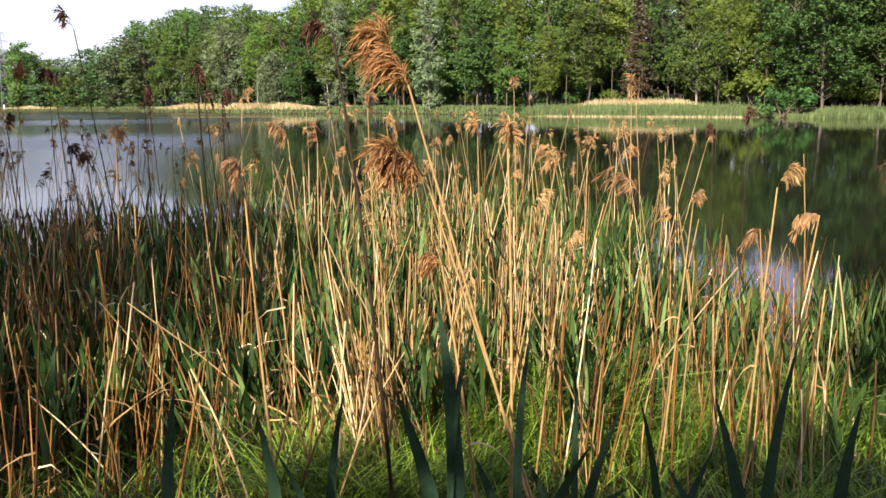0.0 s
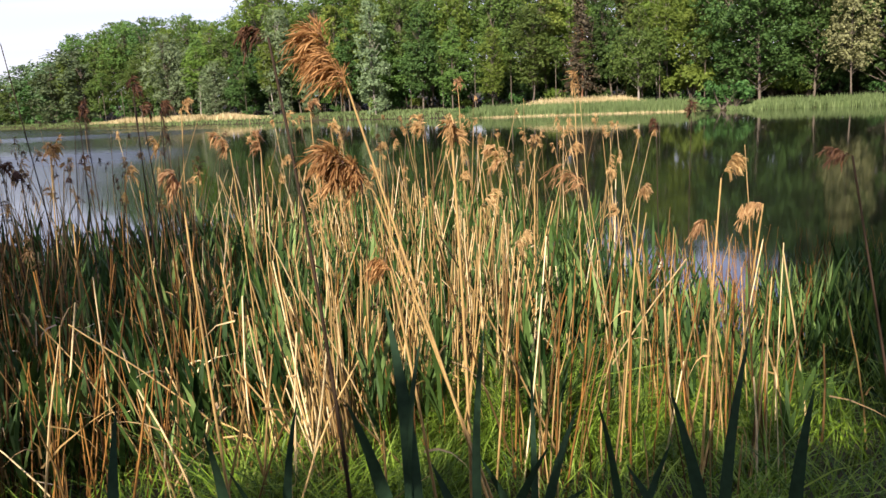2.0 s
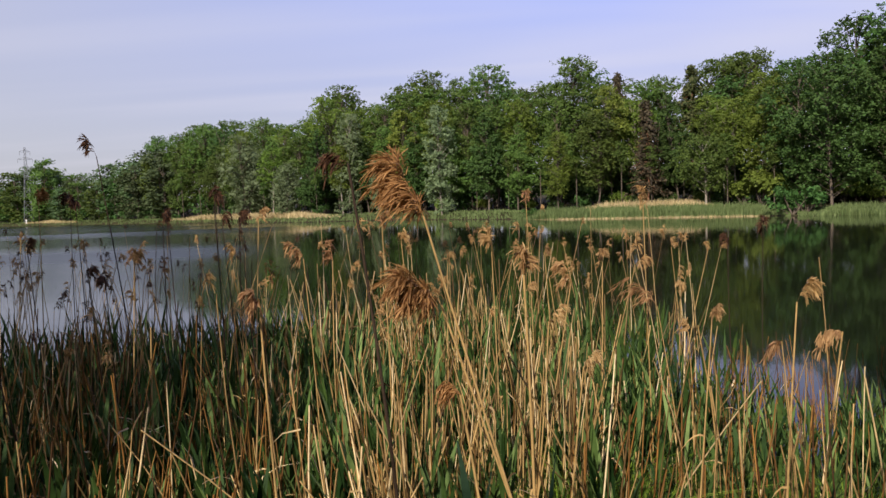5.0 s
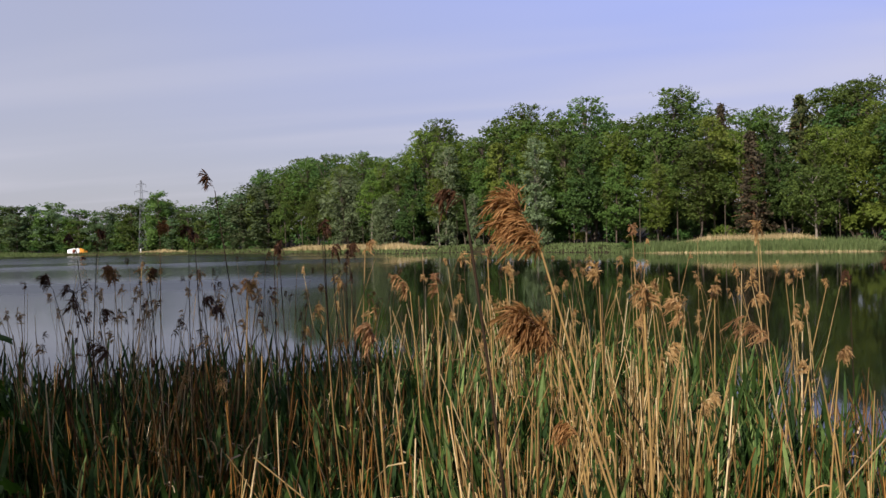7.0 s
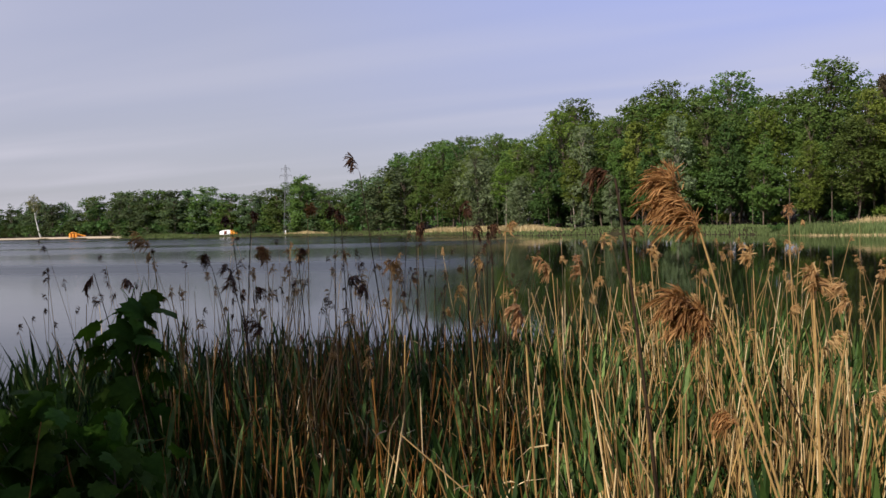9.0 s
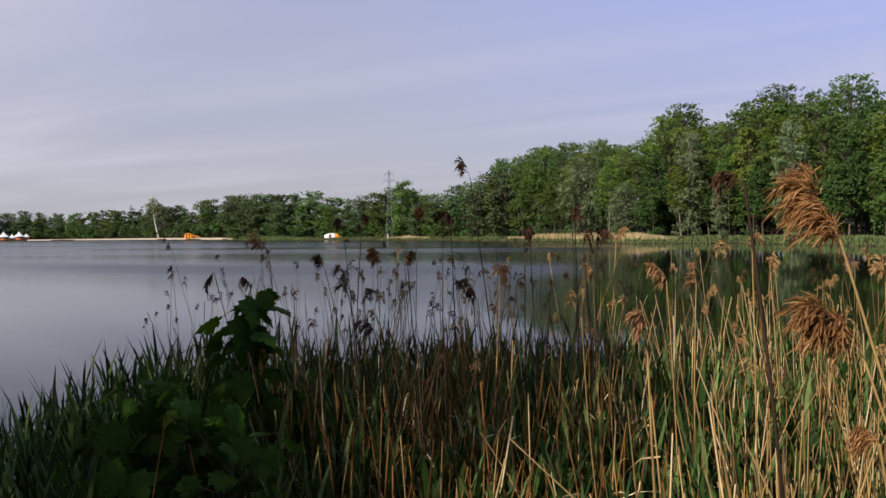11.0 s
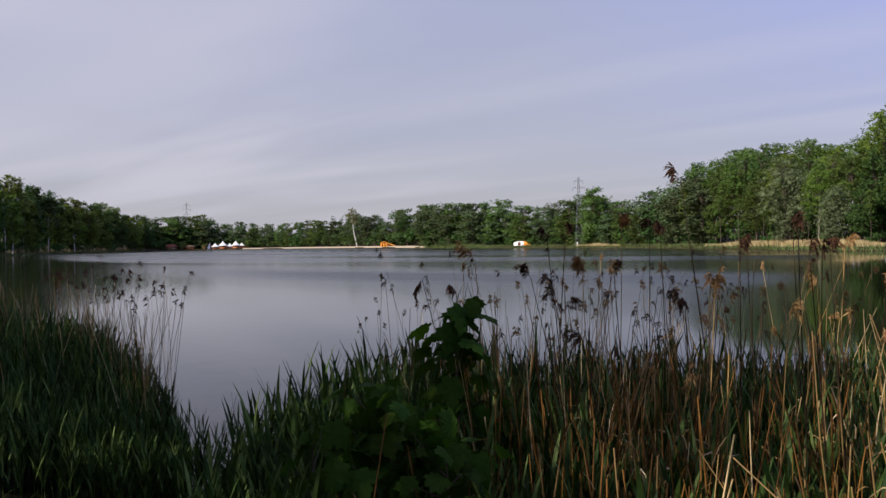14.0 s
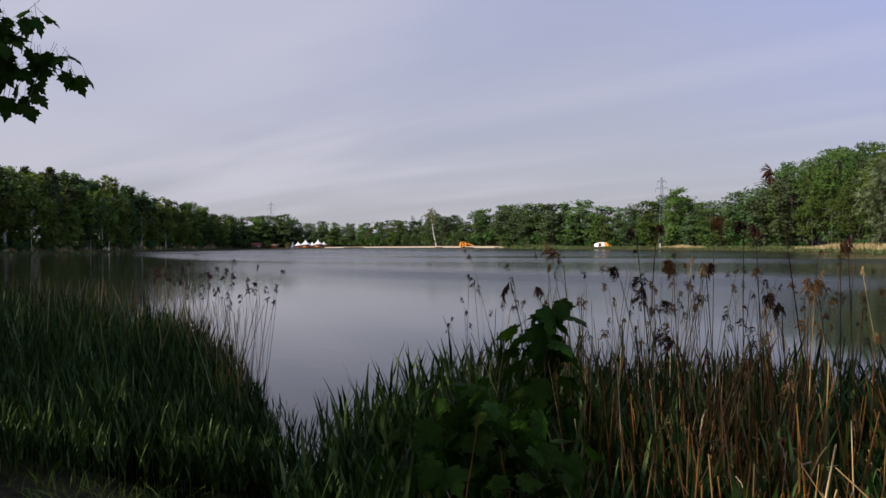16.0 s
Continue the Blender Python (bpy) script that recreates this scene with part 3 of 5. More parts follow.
def rise(kind, az, r, share, half=2.0):
    """The size at which a tree at this place stands to a share of the skyline over its crown."""
    w = np.degrees(half / r)
    el = float(np.interp(np.linspace(az - w, az + w, 7), SKY_AZ, SKY_EL).min())
    return (EYE + r * np.tan(radians(el * share)) - float(ground_z(az, r))) / TALL[kind]


def wood(az0, az1, depths, gap, kinds, low, high, half=2.0, slim=1.1):
    """Rows of trees along the far shore, from az0 to az1, at these distances behind the water, to a share of the skyline."""
    for depth in depths:
        a = az0 + rng.random() * 0.4
        while a < az1:
            d = float(far_shore(a)) + depth * (0.8 + 0.4 * rng.random())
            kind = kinds[rng.integers(len(kinds))]
            plant(kind, a, d, rise(kind, a, d, low + (high - low) * rng.random(), half), None, slim + 0.35 * rng.random())
            a += np.degrees(gap / d) * (0.75 + 0.5 * rng.random())


def single(kind, az, depth, el, turn=None, slim=1.0):
    """One tree that stands out, depth metres behind the water, its top el degrees up."""
    r = float(far_shore(az)) + depth
    return plant(kind, az, r, (EYE + r * np.tan(radians(el)) - float(ground_z(az, r))) / TALL[kind], turn, slim)


EDGE = ("alder", "lime", "hornbeam", "layered", "alder", "layered", "hornbeam", "maple")
DEEP = ("back_oak", "back_lime", "back_oak", "poplar", "back_dark")
# the wood beyond the water on the right
wood(-42, -30, (7, 13), 4.6, ("gloom", "gloom", "maple"), 0.8, 0.95)
wood(-21.0, -17.5, (9, 14), 3.6, ("alder", "maple", "lime"), 0.62, 0.85)
wood(-17.5, 18, (7,), 4.2, EDGE, 0.5, 0.72)
wood(-17.5, 20.5, (12,), 3.8, EDGE, 0.68, 0.86)
wood(-24, 19, (6,), 3.4, ("pole",), 0.3, 0.5)
wood(-42, 20.3, (18,), 4.2, DEEP, 0.84, 0.98)
wood(-42, 20.2, (26,), 4.4, DEEP, 0.94, 1.0)
wood(2, 20.2, (34,), 4.8, ("poplar", "back_oak", "back_dark"), 0.96, 1.0)
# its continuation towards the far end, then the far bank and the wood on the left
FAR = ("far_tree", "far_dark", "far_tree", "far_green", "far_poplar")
wood(19.5, 27, (8, 12), 4.2, ("far_green", "far_tree", "far_dark", "far_poplar"), 0.6, 0.9, slim=1.5)
wood(20.5, 38, (18, 24), 5.4, FAR, 0.92, 1.0, slim=1.55)
wood(28.2, 39, (9, 14), 6.5, ("far_green", "far_tree", "far_green", "far_dark"), 0.6, 0.92, slim=1.5)
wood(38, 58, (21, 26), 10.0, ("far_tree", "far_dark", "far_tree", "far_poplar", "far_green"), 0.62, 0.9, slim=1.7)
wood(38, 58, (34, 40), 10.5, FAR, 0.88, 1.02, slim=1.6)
wood(57, 84, (7, 12), 7.5, ("bank_tree", "bank_dark", "bank_tree", "birch", "birch"), 0.45, 0.8)
wood(57, 84, (18,), 7.5, ("bank_tree", "birch", "bank_dark", "birch", "pine"), 0.78, 0.95)
wood(57, 84, (25, 30), 8.5, ("bank_tree", "pine", "bank_dark", "bank_dark"), 0.92, 1.02, slim=1.3)
wood(84, 118, (8, 16), 8.0, ("far_tree", "far_dark"), 0.5, 0.8)
for a in np.arange(-43, 21, 1.7):
    plant("dark_shrub", a + rng.normal() * 0.4, float(far_shore(a)) + 15, 1.0 + 0.6 * rng.random())
    plant("dark_shrub", a + rng.normal() * 0.4, float(far_shore(a)) + 30, 1.7 + 0.5 * rng.random())
for a in np.arange(-31, 19, 1.6):
    plant("shrub" if rng.random() < 0.3 else "dark_shrub", a + rng.normal() * 0.5, float(far_shore(a)) + 7 + 5 * rng.random(), 0.3 + 0.35 * rng.random())
for a in np.arange(20.5, 84, 1.5):
    d = float(far_shore(a))
    plant("dark_shrub", a, d + (6 if a > 52 else 9 if a < 38 else 19), (0.6 + 0.5 * rng.random()) * d / 300 + 0.25)
    plant("dark_shrub", a + 0.6, d + (22 if a > 52 or a < 38 else 34), (1.0 + 0.5 * rng.random()) * d / 300 + 0.5)
plant("dark_shrub", -22.3, float(far_shore(-22.3)) + 1.0, 0.85)
plant("dark_shrub", -23.1, float(far_shore(-23.1)) + 1.6, 0.8)
plant("dark_shrub", -5.2, float(far_shore(-5.2)) + 1.2, 0.36)
for a in np.arange(57, 84, 1.1):
    d = float(far_shore(a))
    plant("dark_shrub", a, d + 9 + 4 * rng.random(), d / 300 + 0.4 + 0.6 * rng.random())
    plant("dark_shrub", a, d + 21 + 4 * rng.random(), d / 200 + 0.6 + 0.6 * rng.random())
for a in np.arange(-32, -21, 0.8):
    plant("dark_shrub", a, float(far_shore(a)) + 13 + 3 * rng.random(), 0.9 + 0.5 * rng.random())
    plant("dark_shrub", a, float(far_shore(a)) + 22 + 3 * rng.random(), 1.5 + 0.5 * rng.random())
for a in np.arange(38, 58, 0.85):
    d = float(far_shore(a))
    plant("dark_shrub", a + rng.normal() * 0.2, d + 19 + 9 * rng.random(), 2.0 + 1.0 * rng.random())
for a in np.arange(20.5, 38, 0.9):
    plant("dark_shrub", a + rng.normal() * 0.2, float(far_shore(a)) + 10 + 5 * rng.random(), 1.0 + 0.7 * rng.random())
# single trees that stand out
single("willow", 14.1, 6, 4.9, 40, 1.1)
single("willow", 11.8, 5, 3.1, 200)
single("thin_willow", 0.9, 3, 6.6, 90)
single("thin_willow", 7.4, 6, 6.2, 10)
single("thin_willow", 5.3, 4, 3.0, 120)
plant("shrub", -20.4, float(far_shore(-20.4)) + 6, 0.95, 0)
plant("shrub", -19.3, float(far_shore(-19.3)) + 7, 0.7, 90)
single("bare_spruce", -13.2, 6, 6.4, 60, 1.1)
single("pine", -16.2, 16, 8.5)
single("bare_spruce", -11.4, 16, 8.3, 10, 0.7)
single("yellowed", -10.9, 10, 7.4, None, 1.2)
single("yellowed", 3.6, 10, 6.3, None, 1.1)
single("trunk_oak", -17.0, 4.5, 3.75, 0, 1.05)
single("gloom", -24.6, 5, 8.5, 0, 1.25)
single("gloom", -22.6, 9, 8.2, 120, 1.1)
single("gloom", -27.8, 8, 8.4, 200, 1.1)
single("gloom", -26.1, 13, 10.4, 60, 1.15)
single("gloom", -29.2, 13, 11.6, 300, 1.15)
single("gloom", -32.5, 12, 12.0, 20, 1.2)
single("pale_tree", -29.9, 4, 6.4, 30, 0.9)
for a in (68.4, 69.8, 71.3, 63.6):
    single("pine", a, 27, 5.15 if a > 66 else 3.95, None, 1.2)
single("bare_birch", 43.2, 16, 2.42, 40)
for a, depth, el in ((-8.2, 22, 9.5), (-2.8, 22, 9.25), (1.3, 22, 8.95), (7.4, 26, 8.2), (-19.7, 24, 9.05), (-17.8, 26, 8.75)):
    single("poplar", a, depth, el, None, 1.2)
single("far_green", 26.8, 9, 3.45, None, 1.15)
for a in (65.4, 66.1):
    single("birch", a, 6, 3.6, None, 0.8)


def drop_templates():
    for tree in KINDS.values():
        for ob in (*tree.children, tree):
            bpy.data.objects.remove(ob)
    KINDS.clear()


# ---- far fringe of reeds and grass ----


def fringe(name, az0, az1, d0, d1, count, tall, material, label, wide=0.16):
    """A belt of reeds along the far shore."""
    gen = np.random.default_rng(int(count + 10 * tall))
    a = az0 + (az1 - az0) * gen.random(count)
    r = far_shore(a) + d0 + (d1 - d0) * gen.random(count)
    ends = np.clip(np.minimum(a - az0, az1 - a) / 2.5, 0.25, 1)
    h = tall * (0.6 + 0.5 * gen.random(count)) * ends
    p = polar(a, r, np.maximum(ground_z(a, r), -0.1))
    u = unit(np.stack([gen.normal(size=count) * 0.1, gen.normal(size=count) * 0.1, np.ones(count)], 1))
    ang = gen.random(count) * np.pi
    side = np.stack([np.cos(ang), np.sin(ang), np.zeros(count)], 1)
    v, q = strips(p, u, gen.normal(size=(count, 3)) * 0.08, h, np.full(count, wide), side, segs=2)
    return tagged(finish(name, v, q, material), label, "reeds", kind="stuff")


fringe("far_reeds", -22.2, -4.0, -0.3, 3, 11000, 0.8, FRINGE, "pale green reed belt along the far shore", 0.1)
fringe("far_dry_reeds", -22.0, -4.5, -0.6, -0.25, 1500, 0.26, FRINGE_DRY, "straw-coloured reed stubble at the water's edge", 0.05)
fringe("far_dry_reeds", -18.5, -8.0, 3, 5, 4500, 0.9, FRINGE_DRY, "straw-coloured dry reeds behind the green belt", 0.09)
fringe("far_reeds", -42.0, -22.6, -0.3, 3, 8000, 0.55, FRINGE, "pale green reed belt along the far shore", 0.1)
fringe("far_grass", -6.0, 38.0, 0, 8, 10000, 0.36, FRINGE, "light green grass along the far shore", 0.16)
fringe("far_dry_reeds", 8.0, 19.5, 3, 6, 4500, 0.8, FRINGE_DRY, "straw-coloured dry reeds on the far bank", 0.14)
fringe("far_dry_reeds", 25.0, 28.0, 3, 6, 1500, 1.0, FRINGE_DRY, "straw-coloured dry reeds on the far bank", 0.18)
fringe("far_grass", 33.0, 40.0, -1, 12, 4000, 0.9, FRINGE, "light green grass beside the beach", 0.25)
fringe("far_grass", 55.0, 86.0, -2, 7, 7000, 0.8, FRINGE, "low grass under the wooded bank", 0.25)

# ---- near reeds and grass ----
REED_AZ = [-55, -32, -20, -8, 8, 24, 34, 40, 46, 52, 55]
REED_R = [7.0, 7.6, 7.6, 8.2, 8.4, 7.9, 7.9, 7.9, 7.6, 7.0, 6.2]
LEFT_AZ = [55.5, 57, 60, 65, 70, 76, 90, 105]
LEFT_R = [6.0, 8.6, 10.8, 13.6, 18.0, 22.0, 24.0, 20.0]


def scatter(gen, count, az0, az1, r0, outer, power=0.5):
    """Places between the radius r0 and an outer edge, evenly by area."""
    a = az0 + (az1 - az0) * gen.random(count)
    o = outer(a)
    r = np.sqrt(r0 ** 2 + (o ** 2 - r0 ** 2) * gen.random(count) ** (0.5 / power))
    return a, r


def clumps(p, scale, seed):
    """Between 0 and 1: thick and thin places of a stand, by a few crossing waves."""
    k = np.random.default_rng(seed)
    out = np.zeros(len(p))
    for _ in range(7):
        w = k.normal(size=2) * scale
        out += np.sin(p[:, 0] * w[0] + p[:, 1] * w[1] + k.random() * 6.283)
    return np.clip(0.5 + out / 5.0, 0, 1)


def foot(a, r):
    return polar(a, r, np.maximum(ground_z(a, r), -0.25) - 0.02)


def stalks(gen, a, r, top, wild=0.09, rad=0.0042):
    """Dry stalks up to the height top, with a kink here and there."""
    n = len(a)
    p = foot(a, r)
    L = np.maximum(top - p[:, 2], 0.2)
    sway_x, sway_y = np.sin(p[:, 0] * 2.6 + p[:, 1] * 1.7), np.cos(p[:, 0] * 2.2 - p[:, 1] * 2.9)
    u = unit(np.stack([gen.normal(size=n) * wild + 0.07 * sway_x, gen.normal(size=n) * wild + 0.07 * sway_y, np.ones(n)], 1))
    bend = gen.normal(size=(n, 3)) * [0.07, 0.07, 0.0]
    rr = rad * (0.7 + 0.7 * gen.random(n))
    return p, u, bend, L, rr


def plume_strips(gen, at, axis, lean, size, count, width=0.0045, slim=0.8, hung=0.8, locks=0):
    """A reed's plume: uneven hanging locks of fine tassels, set one above another on a nodding axis."""
    axis = unit(np.asarray(axis, float)[None])[0]
    lean = np.asarray(lean, float)
    n = locks or int(np.clip(count // 9, 6, 9))
    s0 = np.sort(gen.random(n)) ** 0.8 * 0.85
    on0 = at + size * (axis[None] * s0[:, None] * 0.95 + lean[None] * (s0 ** 2)[:, None] * 0.6)
    flow = unit(axis[None] * 0.9 + lean[None] * (1.3 * s0[:, None]))
    d0 = unit(flow + lean[None] * (0.2 + 0.7 * hung) + unit(gen.normal(size=(n, 3))) * 0.75 * slim)
    L0 = size * (0.2 + 0.3 * gen.random(n) ** 1.4) * (1.15 - 0.45 * s0)
    hang = lean[None] * 0.3 + np.array([[0, 0, -0.15 - 0.8 * hung]]) * (0.6 + 0.7 * gen.random((n, 1))) + gen.normal(size=(n, 3)) * 0.2
    k = gen.integers(n, size=count)
    f = gen.random(count) ** 0.8
    on = on0[k] + L0[k][:, None] * (d0[k] * f[:, None] + hang[k] * (f ** 2)[:, None])
    on += gen.normal(size=(count, 3)) * (L0[k] * 0.075 * (0.35 + np.sin(np.pi * np.clip(f * 1.1, 0, 1))))[:, None]
    along = unit(d0[k] + 2 * hang[k] * f[:, None])
    d = unit(along + gen.normal(size=(count, 3)) * 0.26 + [0, 0, -0.1])
    L = np.clip(size * 0.26, 0.022, 0.042) * (0.5 + 0.8 * gen.random(count))
    side = unit(np.cross(d, gen.normal(size=(count, 3))))
    fine = strips(on, d, np.tile([[0, 0, -0.25]], (count, 1)), L, width * (0.6 + 0.7 * gen.random(count)), side, segs=2, shape="tuft")
    stalk = strips(on0, d0, hang, L0, np.full(n, width * 0.5), unit(np.cross(d0, gen.normal(size=(n, 3)))), segs=3)
    spine = strips(np.asarray(at, float)[None], axis[None] * 0.95, lean[None] * 0.6, np.array([size * 0.9]), np.array([0.003]), unit(np.cross(axis[None], gen.normal(size=(1, 3)))), segs=4)
    return join(fine, stalk, spine)


def shoot_parts(gen, a, r, tall, leaves=6, leaf_len=0.42, leaf_wide=0.017):
    """Green reed shoots: a slim stem and long leaves set along it."""
    n = len(a)
    p = foot(a, r)
    u = unit(np.stack([gen.normal(size=n) * 0.07, gen.normal(size=n) * 0.07, np.ones(n)], 1))
    L = np.maximum(tall - p[:, 2] * 0.5, 0.25)
    out = [tubes(p, u, np.zeros((n, 3)), L * 0.86, np.full(n, 0.0035), np.full(n, 0.0012), segs=2, sides=3)]
    for k in range(leaves):
        f = 0.3 + 0.62 * (k + gen.random(n) * 0.6) / leaves
        ang = gen.random(n) * 2 * np.pi
        o = np.stack([np.cos(ang), np.sin(ang), np.zeros(n)], 1)
        rise = 1.0 + 1.1 * gen.random(n) + 1.2 * (k / leaves) ** 2
        d = unit(o * 0.45 + np.stack([np.zeros(n), np.zeros(n), rise], 1))
        bend = o * 0.14 + np.stack([np.zeros(n), np.zeros(n), -0.22 * gen.random(n)], 1)
        ll = leaf_len * (0.55 + 0.6 * gen.random(n)) * np.clip(tall / 1.1, 0.5, 1.2)
        side = unit(np.cross(d, o + gen.normal(size=(n, 3)) * 0.25))
        out.append(strips(p + u * (L * f * 0.86)[:, None], d, bend, ll, leaf_wide * (0.7 + 0.6 * gen.random(n)), side, segs=3, shape="leaf"))
    return join(*out)


def make_reed_beds():
    gen = np.random.default_rng(31)
    outer = lambda a: np.interp(a, REED_AZ, REED_R)
    # dry stalks: most of them broken off or leafless, leaning among each other
    a, r = scatter(gen, 6500, -52, 47, 2.7, outer, 0.62)
    keep = gen.random(len(a)) < np.interp(a, [-52, -20, -15, -11, -7, -3, 9, 15, 26, 32, 38, 47], [0.03, 0.05, 0.16, 0.42, 0.8, 1.0, 1.0, 1.0, 1.0, 0.85, 0.5, 0.15]) * np.interp(r, [2.7, 3.2, 3.9, 5.2, 6, 9], [0.06, 0.35, 1, 1, 0.5, 0.42]) * np.where((a > 12) & (r > 5.5), 0.65, 1.0) * np.where((a < -7) & (r > 5.2), 0.45, 1.0) * np.clip(clumps(polar(a, r), 2.4, 5) * 1.7 - 0.25, 0.08, 1)
    a, r = a[keep], r[keep]
    top = np.interp(r, [2.7, 4, 8.5], [1.05, 1.25, 1.45]) * (0.4 + 0.66 * gen.random(len(a)))
    p, u, b, L, rr = stalks(gen, a, r, top, 0.085, 0.0052)
    # leftward more stalks turn brown, the tree shade there put into their colour
    shade_brown = (a > 11) & (gen.random(len(a)) < np.interp(a, [11, 18], [0.2, 0.7]))
    tagged(finish("dry_reeds", *tubes(p[shade_brown], u[shade_brown], b[shade_brown], L[shade_brown], rr[shade_brown], rr[shade_brown] * 0.6, segs=3, sides=4), BROWN_STALK), "rusty brown dead reed stalks with broken shade in their colour", "reeds", kind="stuff")
    v = [tubes(p[~shade_brown], u[~shade_brown], b[~shade_brown], L[~shade_brown], rr[~shade_brown], rr[~shade_brown] * 0.6, segs=3, sides=4)]
    # bent and lying ones
    n = 190
    a2, r2 = scatter(gen, n, -17, 24, 2.9, outer, 0.55)
    p2 = foot(a2, r2)
    u2 = unit(np.stack([gen.normal(size=n) * 0.36, gen.normal(size=n) * 0.25, 0.85 + 0.3 * gen.random(n)], 1))
    v.append(tubes(p2, u2, gen.normal(size=(n, 3)) * 0.12, 0.5 + 0.7 * gen.random(n), np.full(n, 0.0048), np.full(n, 0.003), segs=4, sides=4))
    n = 26
    a2, r2 = 4 + 13 * gen.random(n), 2.7 + 1.4 * gen.random(n)
    p2 = foot(a2, r2)
    u2 = unit(np.stack([gen.choice([-1, 1], n) * (0.1 + 0.38 * gen.random(n)), gen.normal(size=n) * 0.2, np.ones(n)], 1))
    v.append(tubes(p2, u2, gen.normal(size=(n, 3)) * 0.1, 0.45 + 0.45 * gen.random(n), np.full(n, 0.0054), np.full(n, 0.0036), segs=4, sides=5))
    # thin weathered ones, low among the rest
    n = 2700
    a8, r8 = scatter(gen, n, -16, 40, 3.1, outer, 0.58)
    keep = gen.random(n) < np.interp(a8, [-16, -9, -4, 1], [0.06, 0.12, 0.35, 1.0])
    a8, r8 = a8[keep], r8[keep]
    p8, u8, b8, L8, rr8 = stalks(gen, a8, r8, 0.3 + 0.75 * gen.random(len(a8)), 0.11, 0.0038)
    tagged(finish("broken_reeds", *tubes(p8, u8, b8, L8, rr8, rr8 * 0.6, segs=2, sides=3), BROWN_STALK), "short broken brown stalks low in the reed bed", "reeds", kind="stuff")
    n = 620
    a9, r9 = -34 + 22 * gen.random(n), 5.2 + 2.4 * gen.random(n)
    p9, u9, b9, L9, rr9 = stalks(gen, a9, r9, 0.25 + 0.6 * gen.random(n), 0.1, 0.0036)
    tagged(finish("broken_reeds", *tubes(p9, u9, b9, L9, rr9, rr9 * 0.6, segs=2, sides=3), BROWN_STALK), "sparse weathered stalks standing in open water", "reeds", kind="stuff")
    # a thick stand of slim stalks in the sunny middle
    n = 1450
    a2, r2 = -9 + 16 * gen.random(n), 3.1 + 3.0 * gen.random(n)
    keep = clumps(polar(a2, r2), 2.4, 5) > 0.3
    a2, r2 = a2[keep], r2[keep]
    p2, u2, b2, L2, rr2 = stalks(gen, a2, r2, 0.45 + 0.75 * gen.random(len(a2)), 0.05, 0.0042)
    v.append(tubes(p2, u2, b2, L2, rr2, rr2 * 0.6, segs=2, sides=4))
    # curled dry leaves along the stalks
    n = 2600
    i = gen.integers(len(p), size=n)
    f = gen.random(n) * 0.8
    on = p[i] + u[i] * (L[i] * f)[:, None]
    d = unit(gen.normal(size=(n, 3)) + [0, 0, 0.5])
    v.append(strips(on, d, gen.normal(size=(n, 3)) * 0.3 + [0, 0, -0.6], 0.1 + 0.2 * gen.random(n), np.full(n, 0.009), unit(np.cross(d, gen.normal(size=(n, 3)))), segs=3))
    tagged(finish("dry_reeds", *join(*v), STRAW), "straw-yellow dead reed stalks standing in the shallows", "reeds", kind="stuff")
    # tall stalks with plumes, too many to tell apart
    n = 190
    a3, r3 = scatter(gen, n, -16, 38, 4.2, outer, 0.8)
    top3 = np.interp(r3, [4, 8.6], [1.36, 1.6]) + gen.normal(size=n) * 0.17
    p3, u3, b3, L3, rr3 = stalks(gen, a3, r3, top3, 0.07, 0.0042)
    v3, pl = [tubes(p3, u3, b3, L3, rr3, rr3 * 0.45, segs=4, sides=4)], []
    dark = []
    for k in range(n):
        tip = p3[k] + L3[k] * (u3[k] + b3[k])
        ang = gen.random() * 6.283
        lean = np.array([np.cos(ang), np.sin(ang), -0.25]) * (0.3 + 0.5 * gen.random())
        if gen.random() < 0.8:
            pl.append(plume_strips(gen, tip, u3[k] + 2 * b3[k], lean * 0.6, 0.07 + 0.07 * gen.random(), 80, 0.0048, 0.5))
    n = 95
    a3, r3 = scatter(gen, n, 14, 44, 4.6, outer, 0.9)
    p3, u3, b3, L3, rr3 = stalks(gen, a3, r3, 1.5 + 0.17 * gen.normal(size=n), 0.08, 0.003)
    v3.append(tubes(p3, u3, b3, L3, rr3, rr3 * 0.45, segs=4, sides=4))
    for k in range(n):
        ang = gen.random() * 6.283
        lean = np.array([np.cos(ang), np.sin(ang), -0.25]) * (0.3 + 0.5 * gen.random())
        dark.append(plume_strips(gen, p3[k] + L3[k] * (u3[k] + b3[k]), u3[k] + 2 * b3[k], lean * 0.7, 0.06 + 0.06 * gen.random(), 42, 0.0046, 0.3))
    tagged(finish("reed_plumes", *join(*dark), PLUME_SHADED), "brown plumes above the shaded reeds, darkened for shade", "reed plumes", kind="stuff")
    tagged(finish("tall_dry_reeds", *join(*v3), STRAW), "tall dry reed stems rising above the green", "reeds", kind="stuff")
    tagged(finish("reed_plumes", *join(*pl), PLUME), "brown feathery plumes of last year's reeds", "reed plumes", kind="stuff")
    # green shoots
    a4, r4 = scatter(gen, 7300, -54, 57, 3.3, outer, 0.62)
    keep = (gen.random(len(a4)) < np.interp(r4, [3.6, 5.2, 9], [0.4, 0.95, 1.0])) & (gen.random(len(a4)) < np.interp(a4, [-54, -28, -24, -17, -12, -7, 48, 52, 57], [0.3, 0.14, 0.1, 0.4, 0.85, 1, 1, 0.5, 0.05])) & ((a4 > -7) | (a4 < -27) | (r4 < 5.3) | (gen.random(len(a4)) < np.interp(a4, [-18, -13, -7], [0.1, 0.35, 0.6])))
    a4, r4 = a4[keep], r4[keep]
